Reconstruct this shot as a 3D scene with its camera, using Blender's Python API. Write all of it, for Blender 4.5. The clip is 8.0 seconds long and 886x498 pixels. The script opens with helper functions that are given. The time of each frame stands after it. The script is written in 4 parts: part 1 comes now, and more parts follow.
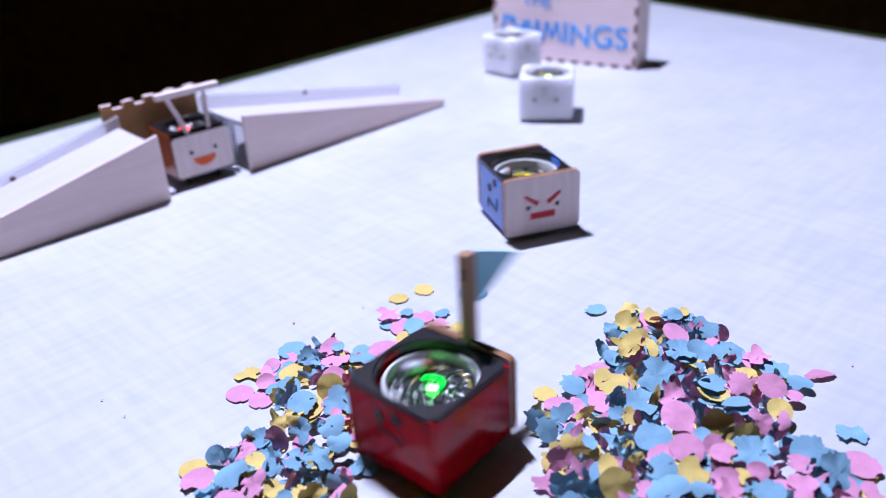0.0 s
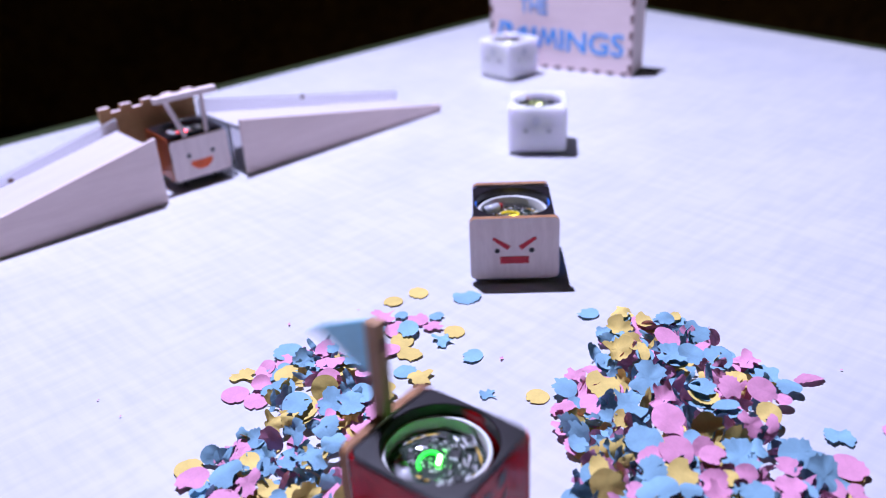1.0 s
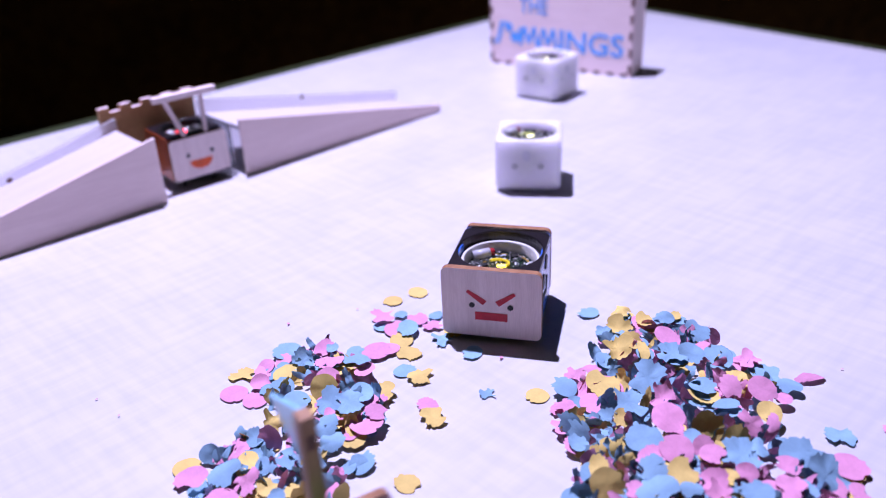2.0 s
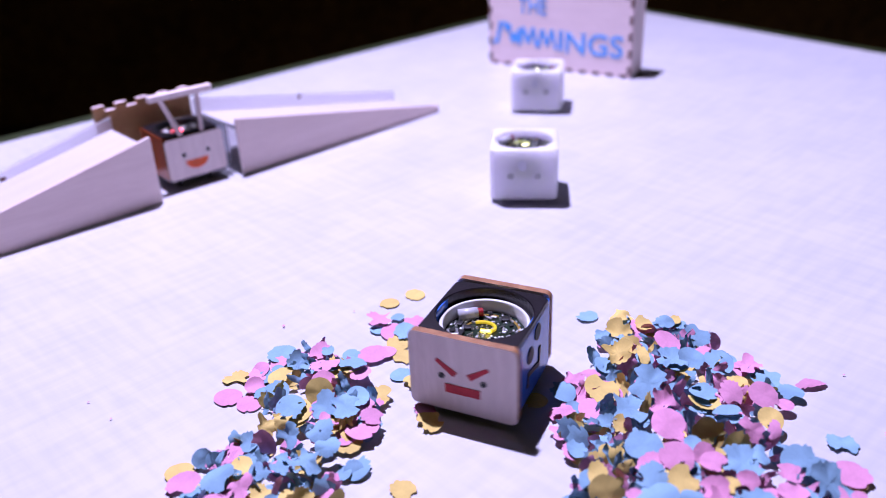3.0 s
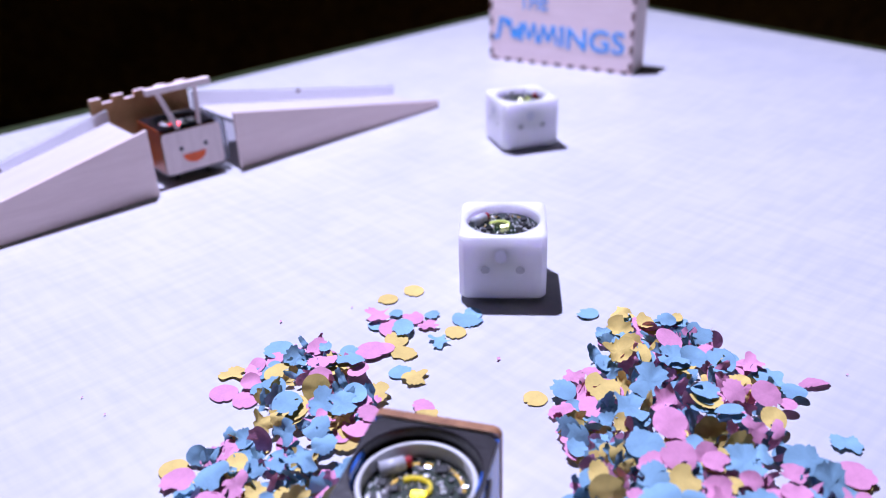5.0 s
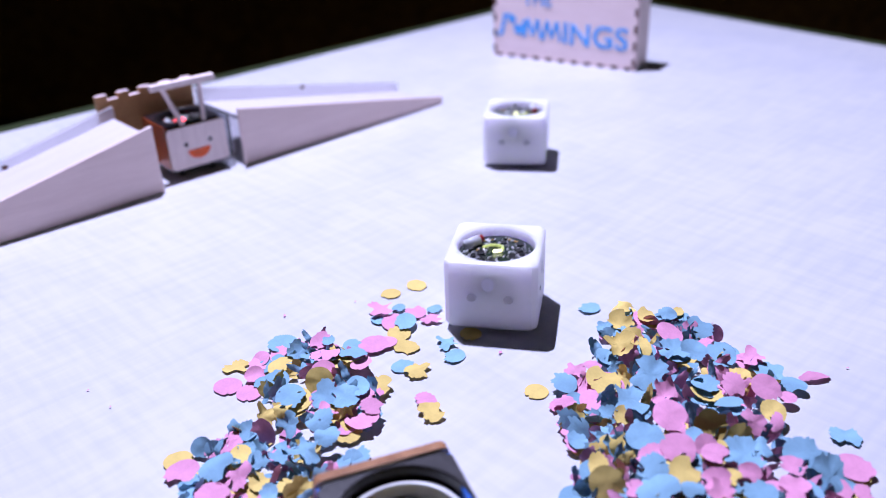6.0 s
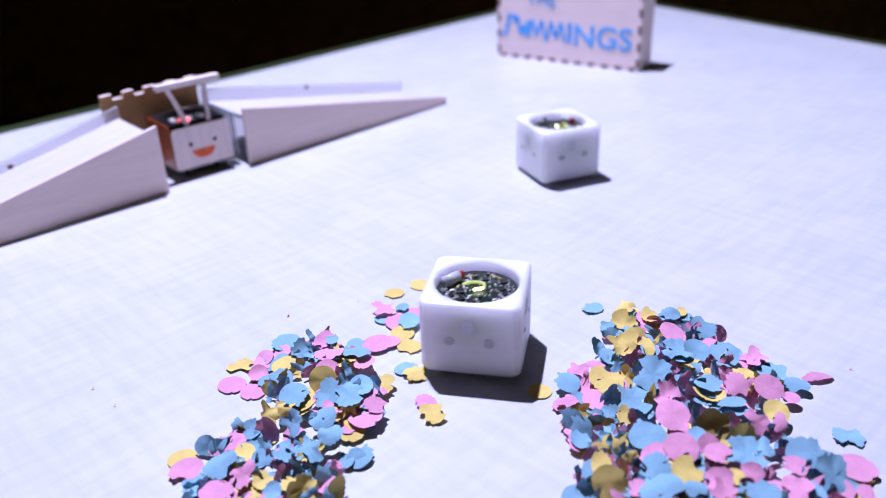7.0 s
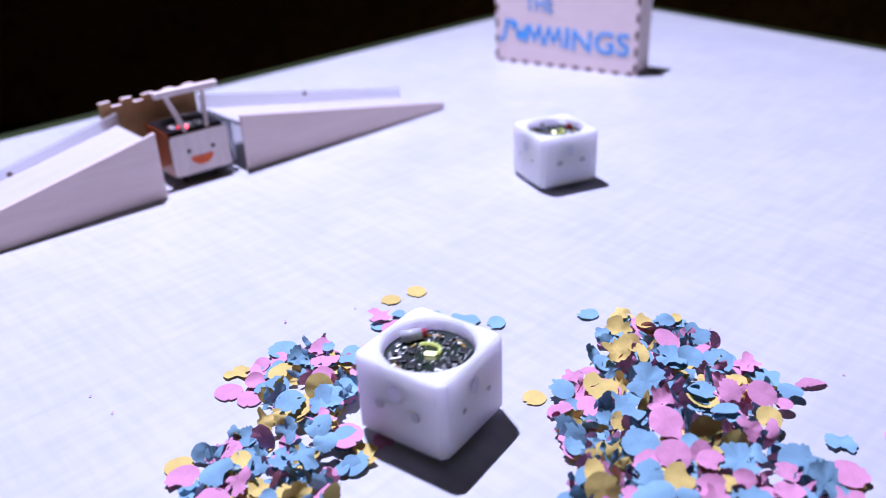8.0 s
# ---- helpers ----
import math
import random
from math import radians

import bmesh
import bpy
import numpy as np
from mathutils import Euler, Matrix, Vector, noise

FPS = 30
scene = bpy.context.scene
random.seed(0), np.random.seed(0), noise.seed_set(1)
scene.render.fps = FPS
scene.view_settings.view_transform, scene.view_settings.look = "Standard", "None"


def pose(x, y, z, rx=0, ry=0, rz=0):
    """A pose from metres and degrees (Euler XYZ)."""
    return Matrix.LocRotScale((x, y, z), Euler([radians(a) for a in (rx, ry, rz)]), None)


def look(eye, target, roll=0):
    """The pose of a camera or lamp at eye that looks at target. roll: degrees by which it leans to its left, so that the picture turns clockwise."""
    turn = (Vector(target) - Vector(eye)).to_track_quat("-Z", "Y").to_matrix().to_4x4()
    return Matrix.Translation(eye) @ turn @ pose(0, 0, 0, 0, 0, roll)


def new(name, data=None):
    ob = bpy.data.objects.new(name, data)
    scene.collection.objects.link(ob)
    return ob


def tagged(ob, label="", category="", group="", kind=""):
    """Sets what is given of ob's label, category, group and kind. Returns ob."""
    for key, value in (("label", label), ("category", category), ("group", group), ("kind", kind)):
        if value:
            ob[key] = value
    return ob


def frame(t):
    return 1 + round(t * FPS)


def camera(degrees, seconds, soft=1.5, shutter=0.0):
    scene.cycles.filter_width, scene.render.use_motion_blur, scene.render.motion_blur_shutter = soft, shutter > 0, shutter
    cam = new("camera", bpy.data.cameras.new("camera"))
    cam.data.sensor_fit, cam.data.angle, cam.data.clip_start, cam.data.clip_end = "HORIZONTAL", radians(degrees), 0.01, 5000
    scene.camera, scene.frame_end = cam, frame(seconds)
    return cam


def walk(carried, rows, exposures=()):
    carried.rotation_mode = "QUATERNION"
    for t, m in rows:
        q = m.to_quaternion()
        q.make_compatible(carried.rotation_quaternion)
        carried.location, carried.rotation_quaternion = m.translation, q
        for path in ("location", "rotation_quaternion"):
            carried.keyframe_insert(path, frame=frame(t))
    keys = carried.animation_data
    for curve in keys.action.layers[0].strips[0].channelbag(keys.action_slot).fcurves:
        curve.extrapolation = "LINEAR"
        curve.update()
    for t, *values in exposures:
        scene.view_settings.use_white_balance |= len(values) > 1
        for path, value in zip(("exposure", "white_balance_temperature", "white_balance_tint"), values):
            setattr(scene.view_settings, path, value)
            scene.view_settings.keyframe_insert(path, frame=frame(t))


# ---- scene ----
# camera and its walk
cam = camera(57.8, 8.0, 0.6, 0.5)
cam.data.dof.use_dof, cam.data.dof.focus_distance, cam.data.dof.aperture_fstop = True, 0.37, 6.3
PATH = [
    (0, (0.001, -0.003, 0.226), (-0.017, 1.775, -0.69), -3.4),
    (0.5, (0.003, -0.005, 0.226), (-0.007, 1.777, -0.682), -3.1),
    (1, (0.002, -0.007, 0.227), (-0.007, 1.776, -0.677), -2.9),
    (1.5, (0.002, -0.008, 0.226), (-0.007, 1.778, -0.674), -2.9),
    (3, (0.002, -0.002, 0.224), (0.0, 1.784, -0.676), -2.5),
    (3.5, (0.0, 0.0, 0.223), (0.001, 1.786, -0.678), -2.2),
    (4, (0.0, 0.003, 0.223), (0.0, 1.786, -0.683), -2.1),
    (4.5, (0.001, 0.003, 0.221), (0.004, 1.787, -0.683), -2.1),
    (6, (0.003, -0.001, 0.221), (-0.009, 1.779, -0.691), -2.3),
    (6.5, (0.005, -0.001, 0.221), (-0.014, 1.779, -0.691), -2.5),
    (7, (0.003, -0.002, 0.221), (-0.018, 1.778, -0.689), -2.3),
    (7.5, (0.004, -0.003, 0.222), (-0.018, 1.779, -0.685), -2.3),
    (8, (0.006, -0.003, 0.224), (-0.018, 1.781, -0.681), -2.5),
]
BALANCE = [(0, 0.54, 6500, -2), (0.6, 0.54, 6500, -2), (1.0, 0.54, 6500, 6), (1.5, 0.54, 6500, 20), (3.0, 0.54, 6500, 25), (3.5, 0.54, 6500, 22),
           (4.0, 0.54, 6500, 20), (4.5, 0.54, 6500, 13), (6.0, 0.54, 6500, 6), (6.5, 0.54, 6500, 4), (7.5, 0.54, 6500, 4), (8, 0.54, 6500, 6)]
walk(cam, [(t, look(eye, target, roll)) for t, eye, target, roll in PATH], BALANCE)

# light: one hard lamp high over the far side of the table, in a dim closed room
world = bpy.data.worlds.new("world")
world.use_nodes = True
world.node_tree.nodes["Background"].inputs[0].default_value = (0.5, 0.55, 0.7, 1)
world.node_tree.nodes["Background"].inputs[1].default_value = 0.0
scene.world = world
lamp_data = bpy.data.lights.new("lamp", "SPOT")
lamp_data.energy, lamp_data.color = 160.0, (0.642, 0.646, 1.0)
lamp_data.spot_size, lamp_data.spot_blend, lamp_data.shadow_soft_size = radians(165), 1.0, 0.012
lamp = new("lamp", lamp_data)
lamp.matrix_world = look((-0.21, 0.82, 1.45), (0.03, 0.06, 0.0))


# ---- materials ----
def material(name, color, rough=0.5, metal=0.0, spec=0.5, vary=0.0, scale=60.0, bump=0.0, bump_scale=400.0,
             color2=None, per_object=0.0, emit=None, strength=0.0, stretch=(1, 1, 1), transmission=0.0, sub=0.0, coat=0.0):
    m = bpy.data.materials.new(name)
    m.use_nodes = True
    nt = m.node_tree
    b = nt.nodes["Principled BSDF"]
    b.inputs["Base Color"].default_value = (*color, 1)
    b.inputs["Roughness"].default_value = rough
    b.inputs["Metallic"].default_value = metal
    b.inputs["Specular IOR Level"].default_value = spec
    b.inputs["Transmission Weight"].default_value = transmission
    b.inputs["Coat Weight"].default_value = coat
    if sub:
        b.inputs["Subsurface Weight"].default_value = sub
        b.inputs["Subsurface Radius"].default_value = (0.017, 0.016, 0.020)
        b.inputs["Subsurface Scale"].default_value = 1.0
    if emit:
        b.inputs["Emission Color"].default_value = (*emit, 1)
        b.inputs["Emission Strength"].default_value = strength
    if vary or bump or color2:
        tc = nt.nodes.new("ShaderNodeTexCoord")
        mp = nt.nodes.new("ShaderNodeMapping")
        mp.inputs["Scale"].default_value = stretch
        nt.links.new(tc.outputs["Object"], mp.inputs["Vector"])
    if vary or color2:
        n1 = nt.nodes.new("ShaderNodeTexNoise")
        n1.inputs["Scale"].default_value, n1.inputs["Detail"].default_value = scale, 6
        n2 = nt.nodes.new("ShaderNodeTexNoise")
        n2.inputs["Scale"].default_value, n2.inputs["Detail"].default_value = scale * 7, 3
        nt.links.new(mp.outputs[0], n1.inputs["Vector"])
        nt.links.new(mp.outputs[0], n2.inputs["Vector"])
        mean = nt.nodes.new("ShaderNodeMath")
        mean.operation = "MULTIPLY_ADD"
        mean.inputs[1].default_value = 0.4
        nt.links.new(n2.outputs["Fac"], mean.inputs[0])
        half = nt.nodes.new("ShaderNodeMath")
        half.operation = "MULTIPLY"
        half.inputs[1].default_value = 0.6
        nt.links.new(n1.outputs["Fac"], half.inputs[0])
        nt.links.new(half.outputs[0], mean.inputs[2])
        ramp = nt.nodes.new("ShaderNodeValToRGB")
        ramp.color_ramp.elements[0].position, ramp.color_ramp.elements[1].position = 0.35, 0.65
        c2 = color2 or tuple(max(0.0, c * (1 - vary)) for c in color)
        c1 = color if color2 else tuple(min(1.0, c * (1 + vary * 0.5)) for c in color)
        ramp.color_ramp.elements[0].color, ramp.color_ramp.elements[1].color = (*c2, 1), (*c1, 1)
        nt.links.new(mean.outputs[0], ramp.inputs[0])
        out = ramp.outputs[0]
        if per_object:
            info = nt.nodes.new("ShaderNodeObjectInfo")
            hsv = nt.nodes.new("ShaderNodeHueSaturation")
            rng = nt.nodes.new("ShaderNodeMapRange")
            rng.inputs["To Min"].default_value, rng.inputs["To Max"].default_value = 1 - per_object, 1 + per_object
            nt.links.new(info.outputs["Random"], rng.inputs["Value"])
            nt.links.new(rng.outputs[0], hsv.inputs["Value"])
            nt.links.new(out, hsv.inputs["Color"])
            out = hsv.outputs[0]
        nt.links.new(out, b.inputs["Base Color"])
    if bump:
        n3 = nt.nodes.new("ShaderNodeTexNoise")
        n3.inputs["Scale"].default_value, n3.inputs["Detail"].default_value = bump_scale, 4
        nt.links.new(mp.outputs[0], n3.inputs["Vector"])
        bp = nt.nodes.new("ShaderNodeBump")
        bp.inputs["Strength"].default_value, bp.inputs["Distance"].default_value = bump, 0.001
        nt.links.new(n3.outputs["Fac"], bp.inputs["Height"])
        nt.links.new(bp.outputs[0], b.inputs["Normal"])
    return m


def table_material():
    """White laminate with a faint woven print."""
    m = material("table_laminate", (0.576, 0.576, 0.598), 0.42, spec=0.35, bump=0.04, bump_scale=900)
    nt = m.node_tree
    b = nt.nodes["Principled BSDF"]
    tc = nt.nodes.new("ShaderNodeTexCoord")
    outs = []
    for turn, stretch in ((42.8, (24, 170, 1)), (-45.7, (24, 170, 1))):
        mp = nt.nodes.new("ShaderNodeMapping")
        mp.vector_type = "TEXTURE"
        mp.inputs["Rotation"].default_value = (0, 0, radians(turn))
        mp.inputs["Scale"].default_value = tuple(1 / s for s in stretch)
        n = nt.nodes.new("ShaderNodeTexNoise")
        n.inputs["Scale"].default_value, n.inputs["Detail"].default_value = 1.0, 3
        nt.links.new(tc.outputs["Object"], mp.inputs["Vector"])
        nt.links.new(mp.outputs[0], n.inputs["Vector"])
        outs.append(n.outputs["Fac"])
    blot = nt.nodes.new("ShaderNodeTexNoise")
    blot.inputs["Scale"].default_value, blot.inputs["Detail"].default_value = 14, 4
    nt.links.new(tc.outputs["Object"], blot.inputs["Vector"])
    add = nt.nodes.new("ShaderNodeMath")
    nt.links.new(outs[0], add.inputs[0])
    nt.links.new(outs[1], add.inputs[1])
    add2 = nt.nodes.new("ShaderNodeMath")
    nt.links.new(add.outputs[0], add2.inputs[0])
    nt.links.new(blot.outputs["Fac"], add2.inputs[1])
    ramp = nt.nodes.new("ShaderNodeValToRGB")
    ramp.color_ramp.elements[0].position, ramp.color_ramp.elements[1].position = 0.0, 1.0
    rng = nt.nodes.new("ShaderNodeMapRange")
    rng.inputs["From Min"].default_value, rng.inputs["From Max"].default_value = 1.15, 1.75
    nt.links.new(add2.outputs[0], rng.inputs["Value"])
    nt.links.new(rng.outputs[0], ramp.inputs[0])
    ramp.color_ramp.elements[0].color, ramp.color_ramp.elements[1].color = (0.494, 0.499, 0.556, 1), (0.582, 0.573, 0.591, 1)
    nt.links.new(ramp.outputs[0], b.inputs["Base Color"])
    return m


M_TABLE = table_material()
M_EDGE = material("dark_edging", (0.026, 0.040, 0.010), 0.5, vary=0.4)
M_ROOM = material("dark_wall", (0.27, 0.125, 0.03), 0.9, vary=0.4, scale=3)
# for unseen surfaces: olive chosen to dim and green the bounced fill light
M_FILLTINT = material("olive_fill_tint", (0.1, 0.125, 0.018), 0.9, vary=0.06, scale=3)
M_FLOOR = material("dark_floor", (0.05, 0.035, 0.025), 0.6, vary=0.3, scale=6)
M_PLY = material("pale_plywood", (0.88, 0.74, 0.72), 0.6, color2=(0.74, 0.6, 0.58), scale=60, stretch=(5, 1, 0.5), bump=0.15, bump_scale=700)
M_RAMP = material("ramp_plywood", (0.93, 0.75, 0.72), 0.65, color2=(0.84, 0.66, 0.63), scale=25, stretch=(0.5, 2, 6), bump=0.15, bump_scale=500)
M_LITEDGE = material("pale_lit_edge", (0.698, 0.576, 0.554), 0.6, vary=0.08, scale=90)
M_DECK = material("ramp_deck_wood", (0.59, 0.554, 0.605), 0.6, color2=(0.54, 0.504, 0.554), scale=25, stretch=(0.5, 4, 4), bump=0.1, bump_scale=500)
M_BURNT = material("laser_burnt_edge", (0.396, 0.187, 0.0828), 0.7, color2=(0.216, 0.0864, 0.036), scale=220, bump=0.3, bump_scale=900)
# char of the finger joints, and the painted shade inside slot and peg holes
M_CHAR_SHADE = material("char_and_hole_shade", (0.16, 0.075, 0.06), 0.8, vary=0.5, scale=200)
M_WHITEBOARD = material("frosted_board", (0.96, 0.93, 0.98), 0.30, transmission=0.75)
M_SIGN = material("sign_plywood", (0.92, 0.74, 0.74), 0.65, color2=(0.84, 0.66, 0.66), scale=30, stretch=(1, 1, 5), bump=0.1)
M_BROWN = material("brown_hardboard", (0.62, 0.35, 0.15), 0.7, color2=(0.48, 0.25, 0.1), scale=60, bump=0.2)
M_INK = material("blue_paint", (0.1, 0.42, 1.0), 0.6, vary=0.25, scale=120)
M_BLACK = material("dark_top_plate", (0.013, 0.00936, 0.013), 0.32, vary=0.5, scale=90, bump=0.1)
M_DOT = material("black_print", (0.010, 0.009, 0.010), 0.6, vary=0.3)
M_REDPRINT = material("red_print", (0.55, 0.014, 0.035), 0.6, vary=0.25, scale=200)
M_ORANGE = material("orange_print", (0.8, 0.11, 0.015), 0.5, vary=0.2, scale=200)
M_BLUE = material("blue_acrylic", (0.045, 0.165, 0.62), 0.22, spec=0.3, vary=0.2, coat=0.15)
M_RED = material("red_acrylic", (0.48, 0.004, 0.012), 0.14, spec=0.16, vary=0.45, scale=45)
M_REDDARK = material("dark_red_engraving", (0.0216, 0.00216, 0.00288), 0.3, vary=0.3)
M_AMBER = material("dark_amber_panel", (0.5, 0.09, 0.02), 0.3, vary=0.3)
M_CLEAR = material("clear_acrylic", (0.85, 0.88, 0.95), 0.08, transmission=0.85)
M_WHITE = material("white_plastic", (0.83, 0.79, 0.89), 0.42, vary=0.03, scale=40, sub=1.0, bump=0.03, bump_scale=600)
M_RIM = material("white_ring_plastic", (0.66, 0.66, 0.65), 0.35, vary=0.05)
M_GREYEYE = material("grey_recess", (0.5, 0.48, 0.53), 0.6, vary=0.2, scale=300)
M_PCB = material("green_circuit_board", (0.004, 0.022, 0.008), 0.3, color2=(0.00288, 0.00864, 0.00504), scale=240, coat=0.3)
M_GOLD = material("gold_plating", (0.80, 0.52, 0.12), 0.28, metal=1.0, vary=0.2, scale=200)
M_CHIP = material("black_chip", (0.00864, 0.00864, 0.00936), 0.35, vary=0.3)
M_TIN = material("bright_tin", (0.66, 0.66, 0.67), 0.30, metal=1.0, vary=0.1)
M_MOTOR = material("white_motor_sleeve", (0.52, 0.52, 0.56), 0.35, vary=0.1)
M_REDTIP = material("red_motor_cap", (0.324, 0.0072, 0.0144), 0.35, vary=0.2)
M_STICK = material("stick_wood", (0.46, 0.25, 0.13), 0.6, color2=(0.259, 0.122, 0.0576), scale=60, stretch=(3, 3, 0.4), bump=0.2)
M_FLAG = material("blue_flag_acrylic", (0.24, 0.62, 0.78), 0.3, vary=0.12, coat=0.2)
M_RUBBER = material("black_rubber", (0.0144, 0.0144, 0.0144), 0.8, vary=0.3)
M_BLUEMARK = material("faint_blue_mark", (0.67, 0.65, 0.77), 0.6, vary=0.1)
PAPER = {
    "blue": material("blue_tissue_paper", (0.23, 0.41, 0.54), 0.8, vary=0.09, scale=160, per_object=0.10, bump=0.12, bump_scale=500, spec=0.2),
    "pink": material("pink_tissue_paper", (0.7, 0.305, 0.475), 0.8, vary=0.09, scale=160, per_object=0.10, bump=0.12, bump_scale=500, spec=0.2),
    "yellow": material("yellow_tissue_paper", (0.71, 0.535, 0.175), 0.8, vary=0.09, scale=160, per_object=0.10, bump=0.12, bump_scale=500, spec=0.2),
}


def glow(name, color, strength):
    return material(name, tuple(c * 0.5 for c in color), 0.3, emit=color, strength=strength)


# ---- mesh helpers ----
def part(name, bm, mat, parent=None, label="", smooth=False):
    me = bpy.data.meshes.new(name)
    bmesh.ops.recalc_face_normals(bm, faces=bm.faces)
    bm.to_mesh(me)
    bm.free()
    for m in (mat if isinstance(mat, (list, tuple)) else [mat]):
        me.materials.append(m)
    if smooth:
        for p in me.polygons:
            p.use_smooth = True
    ob = new(name, me)
    if parent:
        ob.parent = parent
    if label:
        ob["label"] = label
    return ob


def thing(name, label, category, group="", kind=""):
    return tagged(new(name), label, category, group, kind)


def box(bm, sx, sy, sz, m=None, bevel=0.0):
    """A box with its centre at m."""
    r = bmesh.ops.create_cube(bm, size=1.0, matrix=(m or Matrix()) @ Matrix.Diagonal((sx, sy, sz, 1)))
    if bevel:
        vs = set(r["verts"])
        es = [e for e in bm.edges if e.verts[0] in vs and e.verts[1] in vs]
        bmesh.ops.bevel(bm, geom=es, offset=bevel, segments=2, profile=0.5, affect="EDGES")
    return bm


def rod(bm, r, h, m=None, n=24, r2=None):
    """A cylinder along its own z, from 0 to h."""
    bmesh.ops.create_cone(bm, cap_ends=True, segments=n, radius1=r, radius2=r if r2 is None else r2, depth=h,
                          matrix=(m or Matrix()) @ Matrix.Translation((0, 0, h / 2)))
    return bm


def loft(bm, loops, cap_first=False, cap_last=False):
    rings = [[bm.verts.new(p) for p in lp] for lp in loops]
    n = len(rings[0])
    for a, b in zip(rings, rings[1:]):
        for i in range(n):
            bm.faces.new((a[i], a[(i + 1) % n], b[(i + 1) % n], b[i]))
    if cap_first:
        bm.faces.new(rings[0])
    if cap_last:
        bm.faces.new(rings[-1])
    return bm


def round_square(sx, sy, r, z, n=48):
    """A loop of n points on a rounded rectangle, spaced by angle from the centre."""
    pts = []
    for i in range(n):
        a = 2 * math.pi * (i + 0.5) / n
        c, s = math.cos(a), math.sin(a)
        k = min(sx / 2 / max(abs(c), 1e-9), sy / 2 / max(abs(s), 1e-9))
        x, y = c * k, s * k
        cx, cy = sx / 2 - r, sy / 2 - r
        if abs(x) > cx and abs(y) > cy and r > 0:
            ox, oy = math.copysign(cx, x), math.copysign(cy, y)
            d = math.hypot(x - ox, y - oy)
            x, y = ox + (x - ox) / d * r, oy + (y - oy) / d * r
        pts.append((x, y, z))
    return pts


def circle(r, z, n=48, cx=0.0, cy=0.0):
    return [(cx + r * math.cos(2 * math.pi * (i + 0.5) / n), cy + r * math.sin(2 * math.pi * (i + 0.5) / n), z) for i in range(n)]


def prism(bm, outline, thick, m=None):
    """A flat outline in x and y, given depth along z from 0 to thick."""
    m = m or Matrix()
    a = [bm.verts.new(m @ Vector((x, y, 0))) for x, y in outline]
    b = [bm.verts.new(m @ Vector((x, y, thick))) for x, y in outline]
    n = len(a)
    bm.faces.new(a[::-1])
    bm.faces.new(b)
    for i in range(n):
        bm.faces.new((a[i], a[(i + 1) % n], b[(i + 1) % n], b[i]))
    return bm


def disc_outline(rx, ry=None, n=20, cx=0.0, cy=0.0):
    ry = ry or rx
    return [(cx + rx * math.cos(2 * math.pi * i / n), cy + ry * math.sin(2 * math.pi * i / n)) for i in range(n)]


def strip(points, width):
    """The outline of a stroke along points."""
    left, right = [], []
    for i, p in enumerate(points):
        q0, q1 = points[max(i - 1, 0)], points[min(i + 1, len(points) - 1)]
        d = Vector((q1[0] - q0[0], q1[1] - q0[1])).normalized()
        w = width[i] if isinstance(width, (list, tuple)) else width
        left.append((p[0] - d.y * w / 2, p[1] + d.x * w / 2))
        right.append((p[0] + d.y * w / 2, p[1] - d.x * w / 2))
    return left + right[::-1]


# ---- the room and the table ----
def slab(name, corners, z0, z1, mat, parent=None, bevel=0.0):
    bm = bmesh.new()
    prism(bm, corners, z1 - z0, Matrix.Translation((0, 0, z0)))
    if bevel:
        bmesh.ops.bevel(bm, geom=list(bm.edges), offset=bevel, segments=2, affect="EDGES")
    return part(name, bm, mat, parent)


def rect(x0, y0, x1, y1):
    return [(x0, y0), (x1, y0), (x1, y1), (x0, y1)]


tagged(slab("floor", rect(-2.6, -2.4, 2.6, 3.2), -0.84, -0.74, M_FLOOR), "dark wooden floor of a dim room", "floor", kind="structure")
# ceiling, south and east walls are added out of view to shape the fill
tagged(slab("ceiling", rect(-2.6, -2.4, 2.6, 3.2), 1.80, 1.90, M_FILLTINT), "unseen ceiling, olive to tint the fill light", "ceiling", kind="structure")
for nm, r in (("wall_north", rect(-2.6, 3.2, 2.6, 3.3)), ("wall_south", rect(-2.6, -2.5, 2.6, -2.4)),
              ("wall_west", rect(-2.7, -2.5, -2.6, 3.3)), ("wall_east", rect(2.6, -2.5, 2.7, 3.3))):
    shade = nm in ("wall_north", "wall_west")
    tagged(slab(nm, r, -0.84, 1.90, M_ROOM if shade else M_FILLTINT), "dark brown wall in deep shade" if shade else "unseen wall, olive to tint the fill light", "wall", kind="structure")

TABLE = [(0.2205, 1.2920), (-0.9160, 0.1790), (-0.150, -1.005), (0.973, 0.1423)]
table = thing("table", "white table with a faint woven print and dark edging", "table")
slab("tabletop", TABLE, -0.028, 0.0, M_TABLE, table, 0.002)
for a, b in zip(TABLE, TABLE[1:] + TABLE[:1]):
    d = Vector((b[0] - a[0], b[1] - a[1])).normalized()
    o = Vector((d.y, -d.x)) * 0.024
    a2, b2 = Vector(a) - d * 0.020, Vector(b) + d * 0.020
    c = Vector((sum(p[0] for p in TABLE) / 4, sum(p[1] for p in TABLE) / 4))
    if (a2 + o - c).length < (a2 - o - c).length:
        o = -o
    e = o.normalized() * 0.0005
    slab("edging", [tuple(a2 + e), tuple(b2 + e), tuple(b2 + o), tuple(a2 + o)], -0.030, -0.002, M_EDGE, table)
for x, y in ((0.19, 1.20), (-0.81, 0.17), (-0.14, -0.89), (0.86, 0.14)):
    bm = bmesh.new()
    rod(bm, 0.025, 0.711, Matrix.Translation((x, y, -0.7395)), 20, 0.03)
    part("leg", bm, M_EDGE, table)


